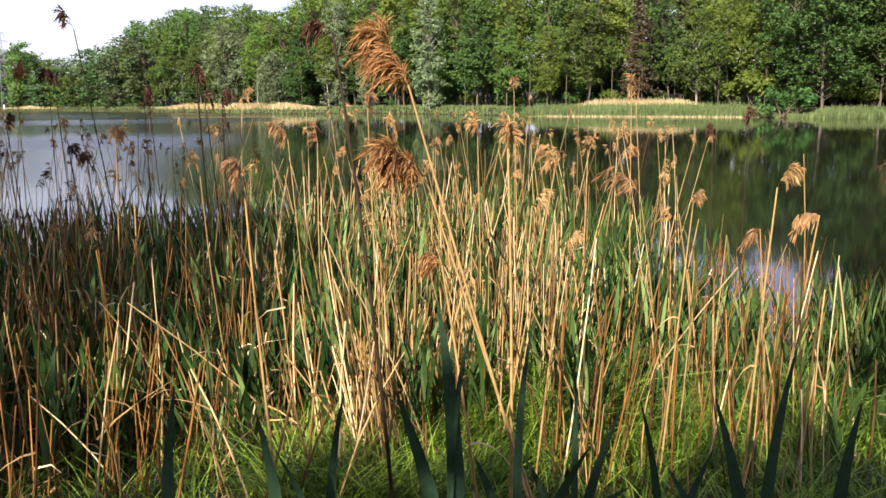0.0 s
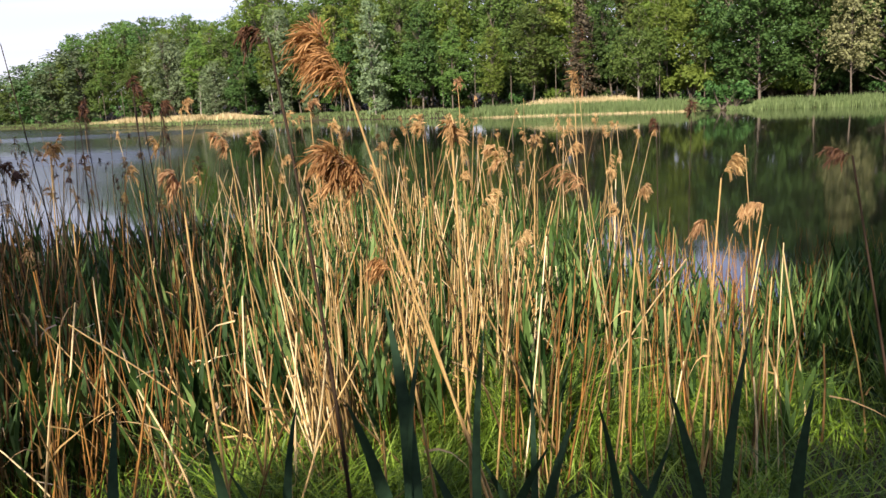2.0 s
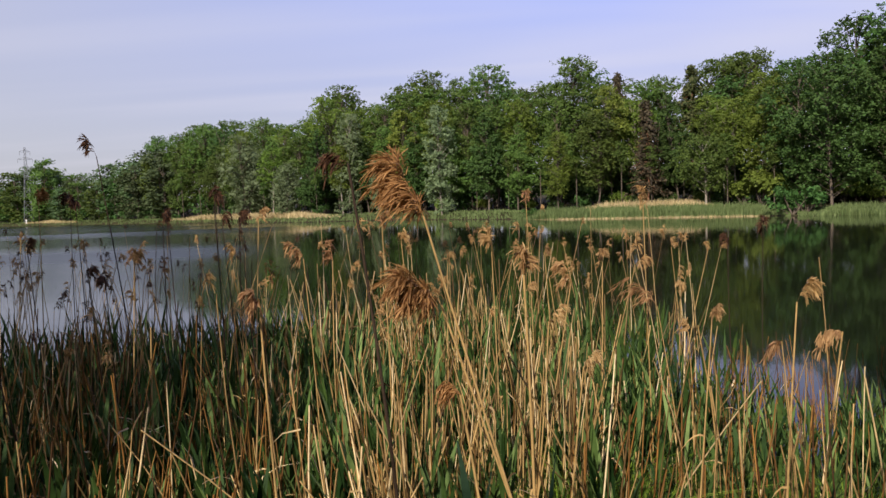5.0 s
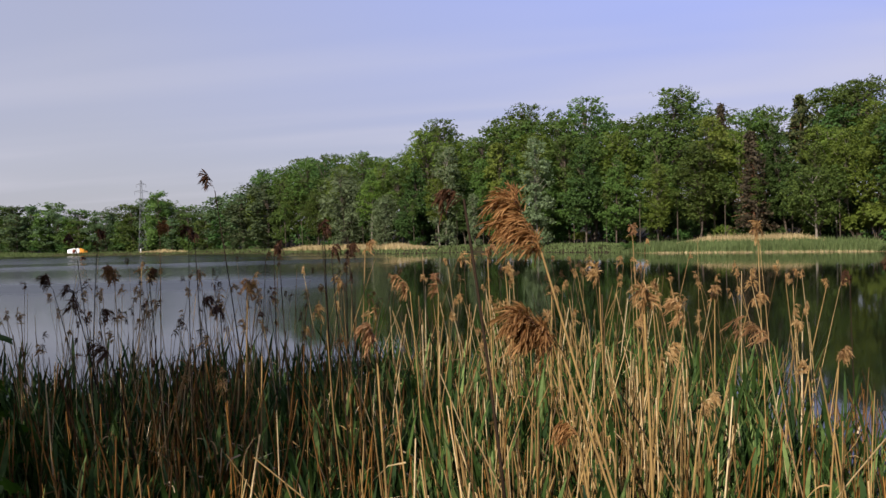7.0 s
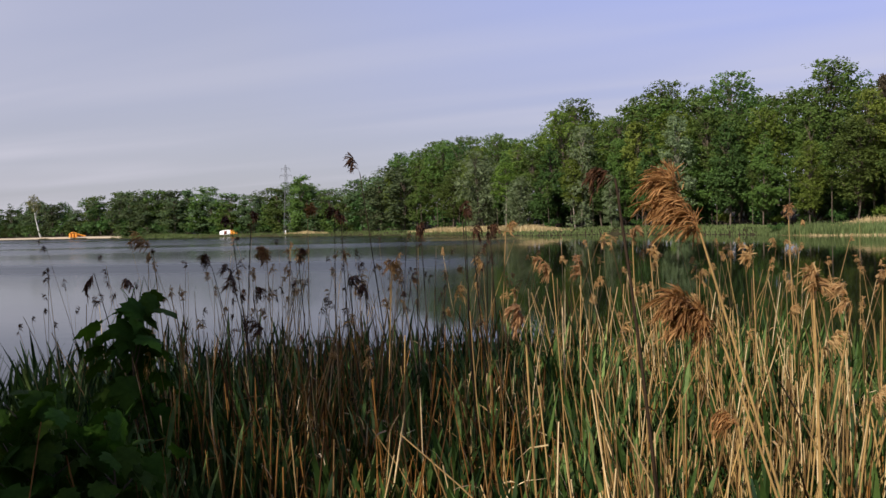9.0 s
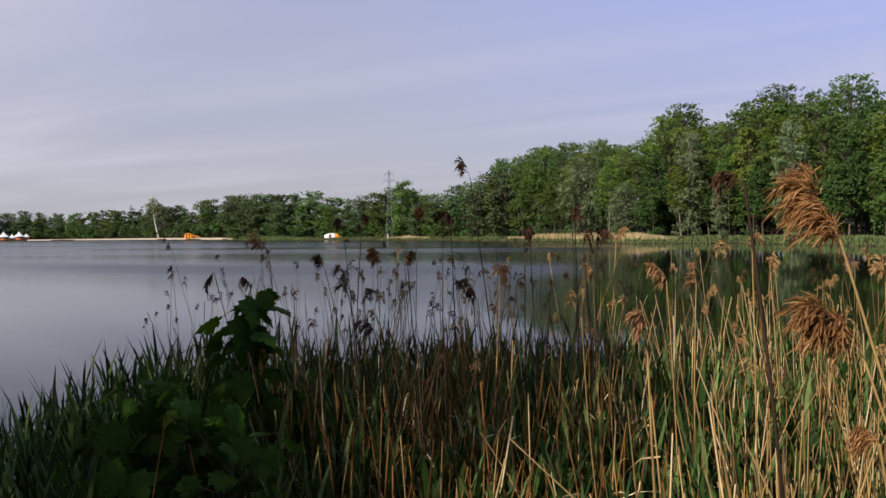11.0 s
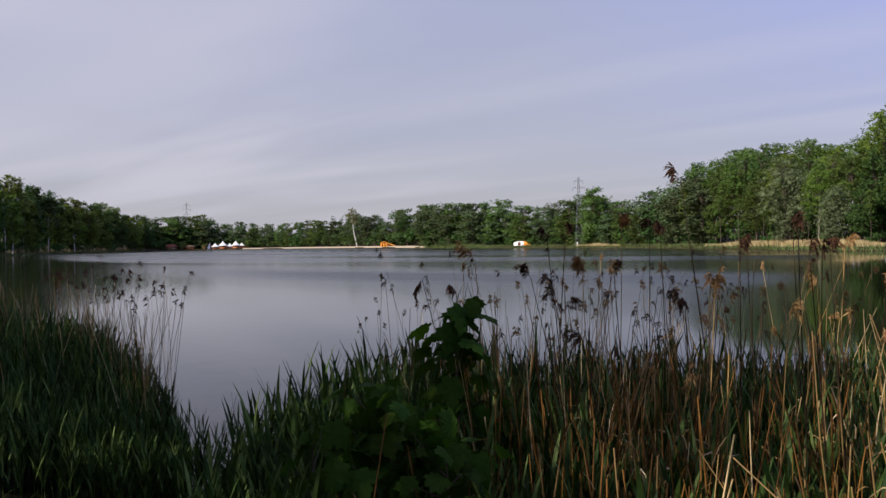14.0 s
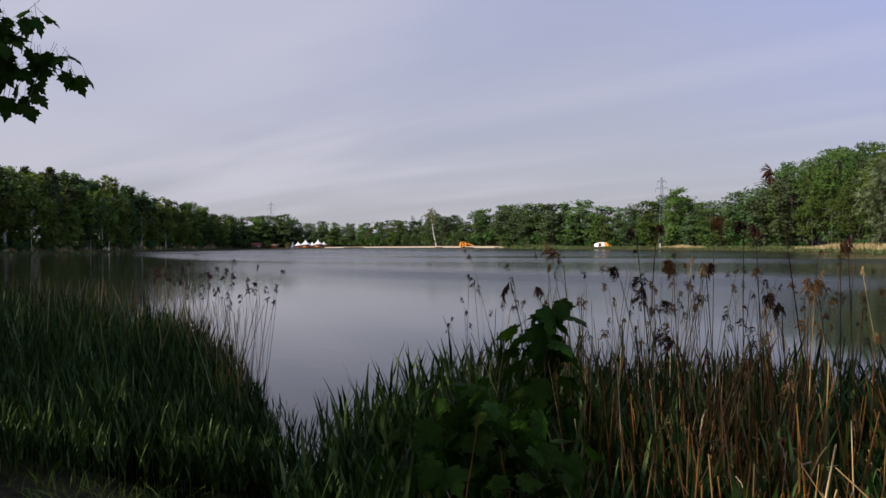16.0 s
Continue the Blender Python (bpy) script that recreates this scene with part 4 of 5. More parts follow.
    tall = np.interp(r4, [3.6, 5.5, 8.8], [0.75, 1.0, 1.2]) * (0.7 + 0.42 * gen.random(len(a4))) * np.interp(a4, [-40, -25, -15, 10, 20, 38, 48, 55], [0.75, 0.65, 0.95, 0.98, 0.95, 1.0, 0.92, 0.8])
    tagged(finish("green_reeds", *shoot_parts(gen, a4, r4, tall, leaf_len=0.52, leaf_wide=0.026), REED_GREEN), "fresh green reed shoots growing among dead stalks", "reeds", kind="stuff")
    # scattered taller stalks in the grass
    for n, material, words in ((60, BROWN_STALK, "scattered brown stalks standing in the grass"), (60, STRAW, "scattered straw-coloured stalks standing in the grass")):
        a9, r9 = -27 + 20 * gen.random(n), 2.8 + 1.7 * gen.random(n)
        p9, u9, b9, L9, rr9 = stalks(gen, a9, r9, 0.7 + 0.5 * gen.random(n), 0.09, 0.0042)
        tagged(finish("dry_reeds", *tubes(p9, u9, b9, L9, rr9, rr9 * 0.6), material), words, "reeds", kind="stuff")
    # slender darker shoots beside the open water
    n = 1000
    a4, r4 = -36 + 26 * gen.random(n), 4.7 + 1.9 * gen.random(n)
    keep = (clumps(polar(a4, r4), 1.8, 12) > 0.35) & (gen.random(n) < np.interp(a4, [-27, -24, -10], [0.6, 0.35, 0.3]))
    a4, r4 = a4[keep], r4[keep]
    tagged(finish("green_reeds", *shoot_parts(gen, a4, r4, (0.42 + 0.34 * gen.random(len(a4))) * np.interp(a4, [-36, -28, -22], [1.5, 1.25, 1.0]), leaf_len=0.36, leaf_wide=0.016), REED_GREEN), "slender green reed shoots beside open water", "reeds", kind="stuff")
    # the second bed further along the bank
    outer2 = lambda a: np.interp(a, LEFT_AZ, LEFT_R)
    a5, r5 = scatter(gen, 5800, 56.3, 86, 6.9, outer2, 0.5)
    tall5 = np.interp(r5, [6.3, 8.5, 10.5, 20], [0.5, 0.9, 1.26, 1.5]) * (0.75 + 0.4 * gen.random(len(a5))) * np.interp(a5, [55, 58, 62], [0.6, 0.85, 1.0])
    tagged(finish("green_reeds", *shoot_parts(gen, a5, r5, tall5, leaves=7, leaf_len=0.4, leaf_wide=0.017), REED_GREEN), "dense dark green reed bed in tree shade", "reeds", kind="stuff")
    n = 90
    a5, r5 = 52.6 + 4.6 * gen.random(n), 5.6 + 3.0 * gen.random(n)
    tagged(finish("green_reeds", *shoot_parts(gen, a5, r5, 0.5 + 0.35 * gen.random(n), leaves=4, leaf_len=0.34, leaf_wide=0.014), REED_GREEN), "sparse thin reeds standing in open water", "reeds", kind="stuff")
    n = 900
    a6, r6 = scatter(gen, n, 58, 95, 6.0, outer2, 2.2)
    p6, u6, b6, L6, rr6 = stalks(gen, a6, r6, 1.05 + 0.5 * gen.random(n), 0.09)
    tagged(finish("dry_reeds", *tubes(p6, u6, b6, L6, rr6, rr6 * 0.5), STRAW), "brown dead stalks at the reed bed's edge", "reeds", kind="stuff")
    n = 60
    a7 = 57.0 + 6.5 * gen.random(n)
    r7 = outer2(a7) * (0.86 + 0.2 * gen.random(n))
    p7, u7, b7, L7, rr7 = stalks(gen, a7, r7, 1.55 + 0.12 * gen.normal(size=n), 0.05, 0.003)
    tagged(finish("tall_dry_reeds", *tubes(p7, u7, b7, L7, rr7, rr7 * 0.5), STRAW), "thin dry stalks at the reed bed's tip", "reeds", kind="stuff")
    pl = []
    for k in range(n):
        tip = p7[k] + L7[k] * (u7[k] + b7[k])
        ang = gen.random() * 6.283
        pl.append(plume_strips(gen, tip, u7[k], np.array([np.cos(ang), np.sin(ang), -0.3]) * 0.4, 0.08 + 0.05 * gen.random(), 30, 0.008))
    tagged(finish("reed_plumes", *join(*pl), PLUME_SHADED), "small brown plumes darkened for shade on thin stalks", "reed plumes", kind="stuff")


def make_grass():
    gen = np.random.default_rng(41)
    def blades(name, n, az0, az1, r0, r1, tall, wide, label):
        a, r = scatter(gen, n, az0, az1, r0, lambda x: np.full(len(x), r1))
        keep = ground_z(a, r) > -0.12
        a, r = a[keep], r[keep]
        m = len(a)
        p = foot(a, r)
        patch = 0.35 + 0.85 * clumps(p, 2.2, 8) * (0.55 + 0.6 * clumps(p, 7.0, 9))
        h = tall * (0.45 + 0.75 * gen.random(m)) * patch
        ang = gen.random(m) * 2 * np.pi
        o = np.stack([np.cos(ang), np.sin(ang), np.zeros(m)], 1)
        u = unit(o * (0.1 + 0.35 * gen.random(m))[:, None] + [0, 0, 1])
        bend = o * (0.2 + 0.6 * gen.random(m))[:, None] + [0, 0, -0.32]
        side = unit(np.cross(u, o + gen.normal(size=(m, 3)) * 0.4))
        v, q = strips(p, u, bend, h, wide * (0.6 + 0.8 * gen.random(m)), side, segs=3)
        tagged(finish(name, v, q, GRASS), label, "grass", kind="stuff")
    blades("grass", 12500, -50, 8, 2.7, 6.2, 0.58, 0.0085, "lush bright green grass on the sunlit bank")
    blades("grass", 9000, -27, -5, 3.4, 5.6, 0.66, 0.008, "thick bright green tussocks of grass beside the reeds")
    blades("grass", 3600, -4, 13, 2.7, 4.3, 0.55, 0.009, "lush green grass at the foot of the reeds")
    blades("grass", 5500, 8, 50, 2.2, 5.9, 0.42, 0.008, "green grass between reeds in broken shade")
    blades("grass", 3500, 52, 110, 2.2, 7.0, 0.26, 0.007, "shaded grass on the bank under trees")
    blades("grass", 5000, 105, 305, 2.3, 9.0, 0.26, 0.007, "short shaded grass on the bank under trees")
    blades("grass", 4000, -180, 180, 0.9, 2.3, 0.22, 0.007, "short grass on the bank underfoot")


make_reed_beds()
make_grass()

# ---- single tall reeds that stand out ----


def reed(az, r, z, shift, tx, tz, plume, slim=0.72):
    """A tall dry reed: plume's foot at (az, r, z); it stands shift metres to the right of its root; the plume points (tx, tz)."""
    reed.count += 1
    gen = np.random.default_rng(500 + reed.count)
    top = polar(az, r, z)
    a = radians(az)
    right = np.array([np.cos(a), np.sin(a), 0.0])
    ahead = np.array([-np.sin(a), np.cos(a), 0.0])
    root = top - right * shift + ahead * gen.normal() * 0.05
    ra, rr = np.degrees(np.arctan2(-root[0], root[1])), np.hypot(root[0], root[1])
    root[2] = max(float(ground_z(ra, rr)), -0.25) - 0.02
    thing = empty("reed", root)
    d = top - root
    L = np.linalg.norm(d)
    bend = (right * gen.normal() * 0.025 + ahead * gen.normal() * 0.025)[None]
    near = r < 3.4
    thick = (0.0075 if near and plume is PLUME_SHADED else 0.0052 if near else 0.0046) * (0.85 + 0.3 * gen.random())
    # reeds with a shade-darkened plume get the shade-darkened stalk as well
    stem = part("stem", tubes(np.zeros((1, 3)), d[None] / L - bend, bend, np.array([L]), np.array([thick]), np.array([thick * 0.5]), segs=7, sides=7), STALK_SHADED if plume is PLUME_SHADED else STRAW, thing)
    size = float(np.hypot(tx, tz))
    axis = right * tx + np.array([0, 0, tz]) + ahead * gen.normal() * 0.03
    if tz < 0.05:
        axis = axis + np.array([0, 0, 0.06])
    lean = right * (np.sign(tx) * ((0.14 if near else 0.3) if abs(tx) > 0.04 else 0.15)) + ahead * gen.normal() * 0.15 + np.array([0, 0, (-0.1 if near else -0.25) if tz > 0.05 else -0.6])
    size = max(size, 0.11)
    if plume is PLUME_RUST and slim > 0.5:
        fine = [plume_strips(gen, d, axis, lean, size, 800, 0.0032, slim, 0.4, 30), plume_strips(gen, d, axis, lean * 1.5, size * 0.9, 450, 0.0034, slim * 1.3, 0.9, 16)]
    elif near:
        fine = [plume_strips(gen, d, axis, lean, size * 0.8, 260, 0.0036, slim, 0.95, 11)]
    else:
        fine = [plume_strips(gen, d, axis, lean, size, 180, 0.005, slim, 0.8, 12)]
    part("plume", join(*fine), plume, thing)
    for k in range(gen.integers(1, 3)):
        f = 0.25 + 0.5 * gen.random()
        u = unit(np.array([[gen.normal(), gen.normal(), 0.9]]))
        side = unit(np.cross(u, gen.normal(size=(1, 3))))
        part("leaf", strips((d * f)[None], u, np.array([[0, 0, -1.3]]) + gen.normal(size=(1, 3)) * 0.2, np.array([0.14 + 0.1 * gen.random()]), np.array([0.009]), side, segs=5), STRAW, stem)
    words = "rust-brown plume" if plume is PLUME_RUST else "brown plume darkened for shade" if plume is PLUME_SHADED else "pale fluffy plume" if plume is PLUME_PALE else "tan drooping plume"
    return tagged(thing, "tall dry reed with a " + words, "reed", "tall plumed reeds")


reed.count = 0
reed(2.35, 2.03, 1.93, -0.45, -0.075, 0.19, PLUME_RUST, 0.56)
reed(1.3, 2.08, 1.70, -0.44, -0.11, 0.11, PLUME_RUST, 0.9)
reed(7.4, 2.33, 2.08, -0.15, -0.04, -0.01, PLUME_SHADED, 0.3)
reed(23.6, 4.92, 2.28, -0.26, -0.04, 0.13, PLUME_SHADED, 0.35)
reed(-4.5, 2.08, 1.77, -0.00, -0.00, 0.12, PLUME)
reed(-2.4, 4.23, 1.70, -0.02, -0.01, 0.15, PLUME)
reed(8.7, 4.43, 1.67, -0.00, -0.01, 0.15, PLUME, 0.5)
reed(10.7, 4.23, 1.70, -0.06, -0.05, 0.12, PLUME)
reed(13.8, 2.23, 1.69, -0.08, -0.02, 0.10, PLUME)
reed(-7.8, 3.43, 1.61, 0.25, -0.03, 0.12, PLUME)
reed(-10.0, 4.63, 1.60, 0.05, -0.00, 0.12, PLUME)
reed(-12.2, 5.03, 1.54, 0.40, 0.05, 0.10, PLUME)
reed(-12.8, 4.83, 1.93, -0.04, -0.00, 0.10, PLUME)
reed(-4.9, 5.53, 1.95, -0.04, -0.00, 0.08, PLUME)
reed(-6.2, 3.63, 1.42, 0.12, 0.05, 0.10, PLUME_PALE)
reed(-8.5, 2.93, 1.36, 0.11, 0.05, 0.1, PLUME_PALE)
reed(-17.1, 3.33, 1.48, 0.09, 0.03, 0.10, PLUME)
reed(-22.3, 3.03, 1.58, 0.06, 0.05, 0.13, PLUME, 0.35)
reed(-24.9, 2.73, 1.53, 0.13, -0.02, -0.05, PLUME, 0.9)
reed(-21.4, 3.63, 1.34, -0.09, -0.02, -0.06, PLUME)
reed(-30.0, 3.03, 1.65, -0.24, -0.10, 0.06, PLUME_SHADED, 0.6)
reed(-15.2, 5.63, 1.36, 0.07, -0.00, 0.07, PLUME)
reed(-15.6, 4.63, 1.21, -0.02, -0.01, 0.07, PLUME)
reed(21.7, 5.22, 1.67, -0.01, 0.00, 0.13, PLUME)
reed(14.8, 4.63, 1.88, -0.10, 0.01, 0.11, PLUME_SHADED)
reed(13.6, 5.23, 1.90, 0.10, 0.02, 0.07, PLUME)
reed(16.0, 4.63, 1.88, -0.09, 0.01, 0.09, PLUME_SHADED)
reed(25.0, 4.92, 2.01, -0.06, -0.01, 0.12, PLUME_SHADED)
reed(24.5, 4.92, 1.61, -0.14, 0.01, 0.09, PLUME_SHADED)
reed(19.5, 5.03, 1.91, -0.08, -0.00, 0.11, PLUME_SHADED)
reed(16.4, 5.03, 2.02, -0.06, -0.00, 0.08, PLUME_SHADED)
reed(-6.1, 5.63, 1.57, -0.09, 0.01, 0.10, PLUME)
reed(0.7, 5.23, 1.57, 0.04, 0.01, 0.10, PLUME)
reed(5.2, 4.43, 1.85, -0.02, 0.01, 0.10, PLUME)
reed(3.9, 5.03, 1.74, -0.07, 0.01, 0.10, PLUME)
reed(0.2, 2.03, 1.48, -0.14, -0.05, 0.03, PLUME_RUST, 0.35)
reed(-18.2, 5.03, 1.66, -0.07, -0.01, 0.07, PLUME_SHADED)
reed(-20.4, 5.23, 1.72, -0.01, 0.00, 0.14, PLUME_SHADED)
reed(-13.6, 4.63, 1.35, -0.16, -0.14, 0.24, PLUME)
reed(37.2, 5.51, 1.81, -0.14, -0.06, 0.22, PLUME)
reed(40.8, 5.72, 1.72, -0.43, -0.02, -0.08, PLUME_SHADED)
reed(33.6, 5.10, 1.74, -0.41, -0.04, 0.12, PLUME_SHADED)
reed(32.3, 4.70, 1.66, -0.32, -0.03, 0.18, PLUME_SHADED)
reed(31.0, 5.29, 1.54, -0.24, 0.02, 0.07, PLUME_SHADED)
reed(30.5, 4.49, 1.43, -0.23, -0.07, 0.12, PLUME_SHADED)
reed(32.2, 5.70, 1.99, -0.21, -0.02, 0.07, PLUME_SHADED)
reed(30.9, 5.69, 2.01, 0.07, 0.01, 0.07, PLUME_SHADED)
reed(27.1, 5.88, 2.06, 0.09, 0.01, 0.07, PLUME_RUST)
reed(25.3, 5.68, 2.03, -0.00, -0.01, 0.12, PLUME_SHADED)
reed(27.9, 5.29, 1.77, -0.10, 0.01, 0.11, PLUME_SHADED)
reed(30.0, 5.29, 1.77, -0.09, -0.01, 0.08, PLUME_RUST)
reed(21.7, 4.67, 1.69, 0.09, 0.01, 0.10, PLUME)
reed(19.8, 5.26, 1.89, 0.02, 0.01, 0.08, PLUME_SHADED)
reed(16.5, 5.45, 1.99, -0.04, 0.01, 0.08, PLUME_SHADED)
reed(14.9, 5.24, 1.87, 0.04, 0.01, 0.11, PLUME_SHADED)
reed(15.2, 5.24, 1.68, -0.05, -0.02, 0.09, PLUME)
reed(23.5, 4.87, 1.57, -0.06, -0.01, 0.08, PLUME_SHADED)
reed(37.5, 5.31, 1.42, -0.21, -0.02, -0.22, PLUME)
reed(38.5, 5.72, 1.63, -0.23, -0.04, 0.04, PLUME_SHADED)


def reed_shoot(az, r, leaves):
    """A young green reed close by: a stem and broad pointed leaves, each given by its foot's height, its reach to the right, ahead and up, and its width."""
    reed.count += 1
    gen = np.random.default_rng(900 + reed.count)
    root = polar(az, r)
    root[2] = float(ground_z(az, r)) - 0.02
    a = radians(az)
    right, ahead = np.array([np.cos(a), np.sin(a), 0.0]), np.array([-np.sin(a), np.cos(a), 0.0])
    thing = empty("reed_shoot", root)
    tall = max(l[0] for l in leaves) + 0.05
    part("stem", tubes(np.zeros((1, 3)), np.array([[0.02, 0.01, 1.0]]), np.zeros((1, 3)), np.array([tall]), np.array([0.006]), np.array([0.003]), segs=4, sides=7), REED_LEAF_SHADED, thing)
    for z, x, y, up, wide in leaves:
        d = right * x + ahead * y + np.array([0, 0, up])
        L = np.linalg.norm(d)
        out = right * np.sign(x) * 0.12 + np.array([0, 0, -0.1])
        u = d[None] / L - out[None]
        face = unit(np.cross(d[None], ahead[None] + right[None] * gen.normal() * 0.5))
        part("leaf", strips(np.array([[0, 0, z]]), u, out[None], np.array([L]), np.array([wide]), face, segs=9, shape="leaf"), REED_LEAF_SHADED, thing)
    return tagged(thing, "young green reed with broad pointed leaves", "reed", "green reeds close to the path")


reed_shoot(-0.2, 1.45, [(0.55, -0.02, 0.02, 0.68, 0.036), (0.6, -0.1, 0.0, 0.46, 0.034), (0.52, -0.22, 0.02, 0.3, 0.03), (0.5, 0.2, 0.0, 0.34, 0.03), (0.75, 0.04, 0.02, 0.42, 0.02)])
reed_shoot(-5.6, 1.6, [(0.5, -0.1, 0.0, 0.36, 0.03), (0.55, 0.14, 0.0, 0.34, 0.028), (0.52, 0.02, 0.05, 0.62, 0.022), (0.6, 0.22, 0.0, 0.2, 0.026)])
reed_shoot(-9.5, 1.75, [(0.5, -0.12, 0.0, 0.3, 0.026), (0.5, 0.1, 0.0, 0.42, 0.024), (0.5, 0.0, 0.0, 0.5, 0.022)])
reed_shoot(-23.0, 1.5, [(0.45, -0.1, 0.0, 0.6, 0.032), (0.5, -0.18, 0.0, 0.4, 0.03), (0.5, 0.03, 0.0, 0.66, 0.03), (0.5, 0.16, 0.0, 0.3, 0.03)])
reed_shoot(-27.5, 1.55, [(0.5, 0.02, 0.0, 0.56, 0.03), (0.5, 0.12, 0.0, 0.36, 0.026), (0.48, -0.14, 0.0, 0.3, 0.026)])
reed_shoot(-16.0, 1.8, [(0.42, -0.06, 0.0, 0.5, 0.022), (0.42, 0.1, 0.0, 0.4, 0.022)])
reed_shoot(12.5, 1.7, [(0.42, -0.04, 0.0, 0.52, 0.034), (0.42, 0.18, 0.0, 0.14, 0.034), (0.45, -0.16, 0.0, 0.34, 0.026)])
reed_shoot(20.3, 1.7, [(0.4, 0.03, 0.0, 0.62, 0.034), (0.42, -0.12, 0.0, 0.4, 0.03), (0.4, 0.2, 0.0, 0.3, 0.03)])
reed_shoot(9.0, 1.9, [(0.4, 0.05, 0.0, 0.5, 0.024), (0.4, -0.12, 0.0, 0.36, 0.024)])
reed_shoot(4.5, 1.6, [(0.36, 0.08, 0.0, 0.4, 0.024), (0.36, -0.14, 0.0, 0.32, 0.026)])

# ---- maples ----


def maple_leaf_mesh():
    """A five-lobed leaf, one metre wide before scaling, its stalk at the origin and its tip along y."""
    lobes = [(0.0, 0.0), (0.12, -0.06), (0.3, -0.02), (0.27, 0.1), (0.46, 0.2), (0.4, 0.28), (0.52, 0.46), (0.36, 0.45), (0.3, 0.56), (0.17, 0.52), (0.2, 0.7), (0.1, 0.76), (0.0, 0.98)]
    rim = lobes + [(-x, y) for x, y in lobes[-2:0:-1]]
    v = [(0, 0.38, 0.04)] + [(x, y, -0.35 * (x * x + 0.5 * (y - 0.3) ** 2) + 0.03 * np.sin(9 * x + 5 * y)) for x, y in rim]
    n = len(rim)
    f = [[0, 1 + i, 1 + (i + 1) % n] for i in range(n)]
    k = len(v)
    v += [(0.012, 0.02, 0), (-0.012, 0.02, 0), (0, 0.02, 0.02), (0.008, -0.6, 0.16), (-0.008, -0.6, 0.16), (0, -0.6, 0.175)]
    f += [[k + i, k + (i + 1) % 3, k + 3 + i] for i in range(3)] + [[k + (i + 1) % 3, k + 3 + (i + 1) % 3, k + 3 + i] for i in range(3)]
    ob = finish("leaf", np.array(v), np.array(f), MAPLE, smooth=False)
    me = ob.data
    bpy.data.objects.remove(ob)
    return me


LEAF_MESH = maple_leaf_mesh()


def hang_leaf(parent, gen, at, outward, size, tilt=-30):
    """One maple leaf on its twig, tilted outward and down."""
    ob = new("leaf", LEAF_MESH)
    ob.parent = parent
    heading = np.degrees(np.arctan2(-outward[0], outward[1])) + gen.normal() * 30
    m = pose(*[float(c) for c in at], tilt + gen.normal() * 24, gen.normal() * 20, float(heading))
    ob.matrix_basis = m @ Matrix.Diagonal((size, size, size, 1))
    return ob


def twig_with_leaves(parent, gen, a, b, pairs, size, radius=0.006, tilt=-30):
    """A twig from a to b, one part of its plant, with pairs of stalked leaves as its own pieces."""
    a, b = np.asarray(a, float), np.asarray(b, float)
    twig = part("twig", limb(gen, a, b, radius, radius * 0.35), BARK, parent)
    d = unit((b - a)[None])[0]
    for k in range(pairs):
        f = 0.25 + 0.75 * (k + 1) / pairs
        on = a + (b - a) * f
        ang = gen.random() * np.pi
        for s in (1, -1):
            o = np.array([np.cos(ang), np.sin(ang), 0.25]) * s
            o[2] = 0.2
            o = unit((o + d * 0.5)[None])[0]
            hang_leaf(twig, gen, on + o * size * 0.5, o, size * (0.7 + 0.5 * gen.random()), tilt)
    return twig


def maple_sapling(az, r, tall, spread, twigs, pairs, size, seed, label):
    gen = np.random.default_rng(seed)
    root = polar(az, r)
    root[2] = max(float(ground_z(az, r)), -0.2) - 0.03
    thing = empty("maple_sapling", root)
    top = np.array([gen.normal() * 0.05, gen.normal() * 0.05, tall - root[2]])
    woods = [limb(gen, (0, 0, 0), top, 0.011, 0.004)]
    for k in range(twigs):
        f = 0.3 + 0.7 * (k + 0.6) / twigs
        ang = k * 2.4 + gen.random()
        reach = spread * (0.5 + 0.6 * gen.random()) * (1.2 - 0.7 * f)
        on = top * f
        tip = on + np.array([np.cos(ang) * reach, np.sin(ang) * reach, 0.12 + 0.1 * gen.random()])
        if k == twigs - 1:
            tip = top + np.array([0.03, 0, 0.06])
        twig_with_leaves(thing, gen, on, tip, pairs, size, 0.006, -52)
    part("stem", join(*woods), BARK, thing)
    return tagged(thing, label, "sapling", "maple saplings on the bank")


maple_sapling(38.6, 5.2, 1.46, 0.2, 15, 2, 0.2, 67, "young maple with large dark leaves among reeds")
maple_sapling(43.2, 4.2, 1.18, 0.42, 12, 3, 0.16, 62, "bushy maple sapling in deep shade by water")
maple_sapling(46.5, 4.0, 0.98, 0.4, 11, 3, 0.16, 63, "bushy maple sapling in deep shade by water")
maple_sapling(40.0, 3.9, 0.95, 0.38, 11, 3, 0.16, 64, "low maple sapling in deep shade by water")
maple_sapling(48.6, 4.6, 0.85, 0.3, 8, 2, 0.15, 65, "low maple sapling in deep shade by water")


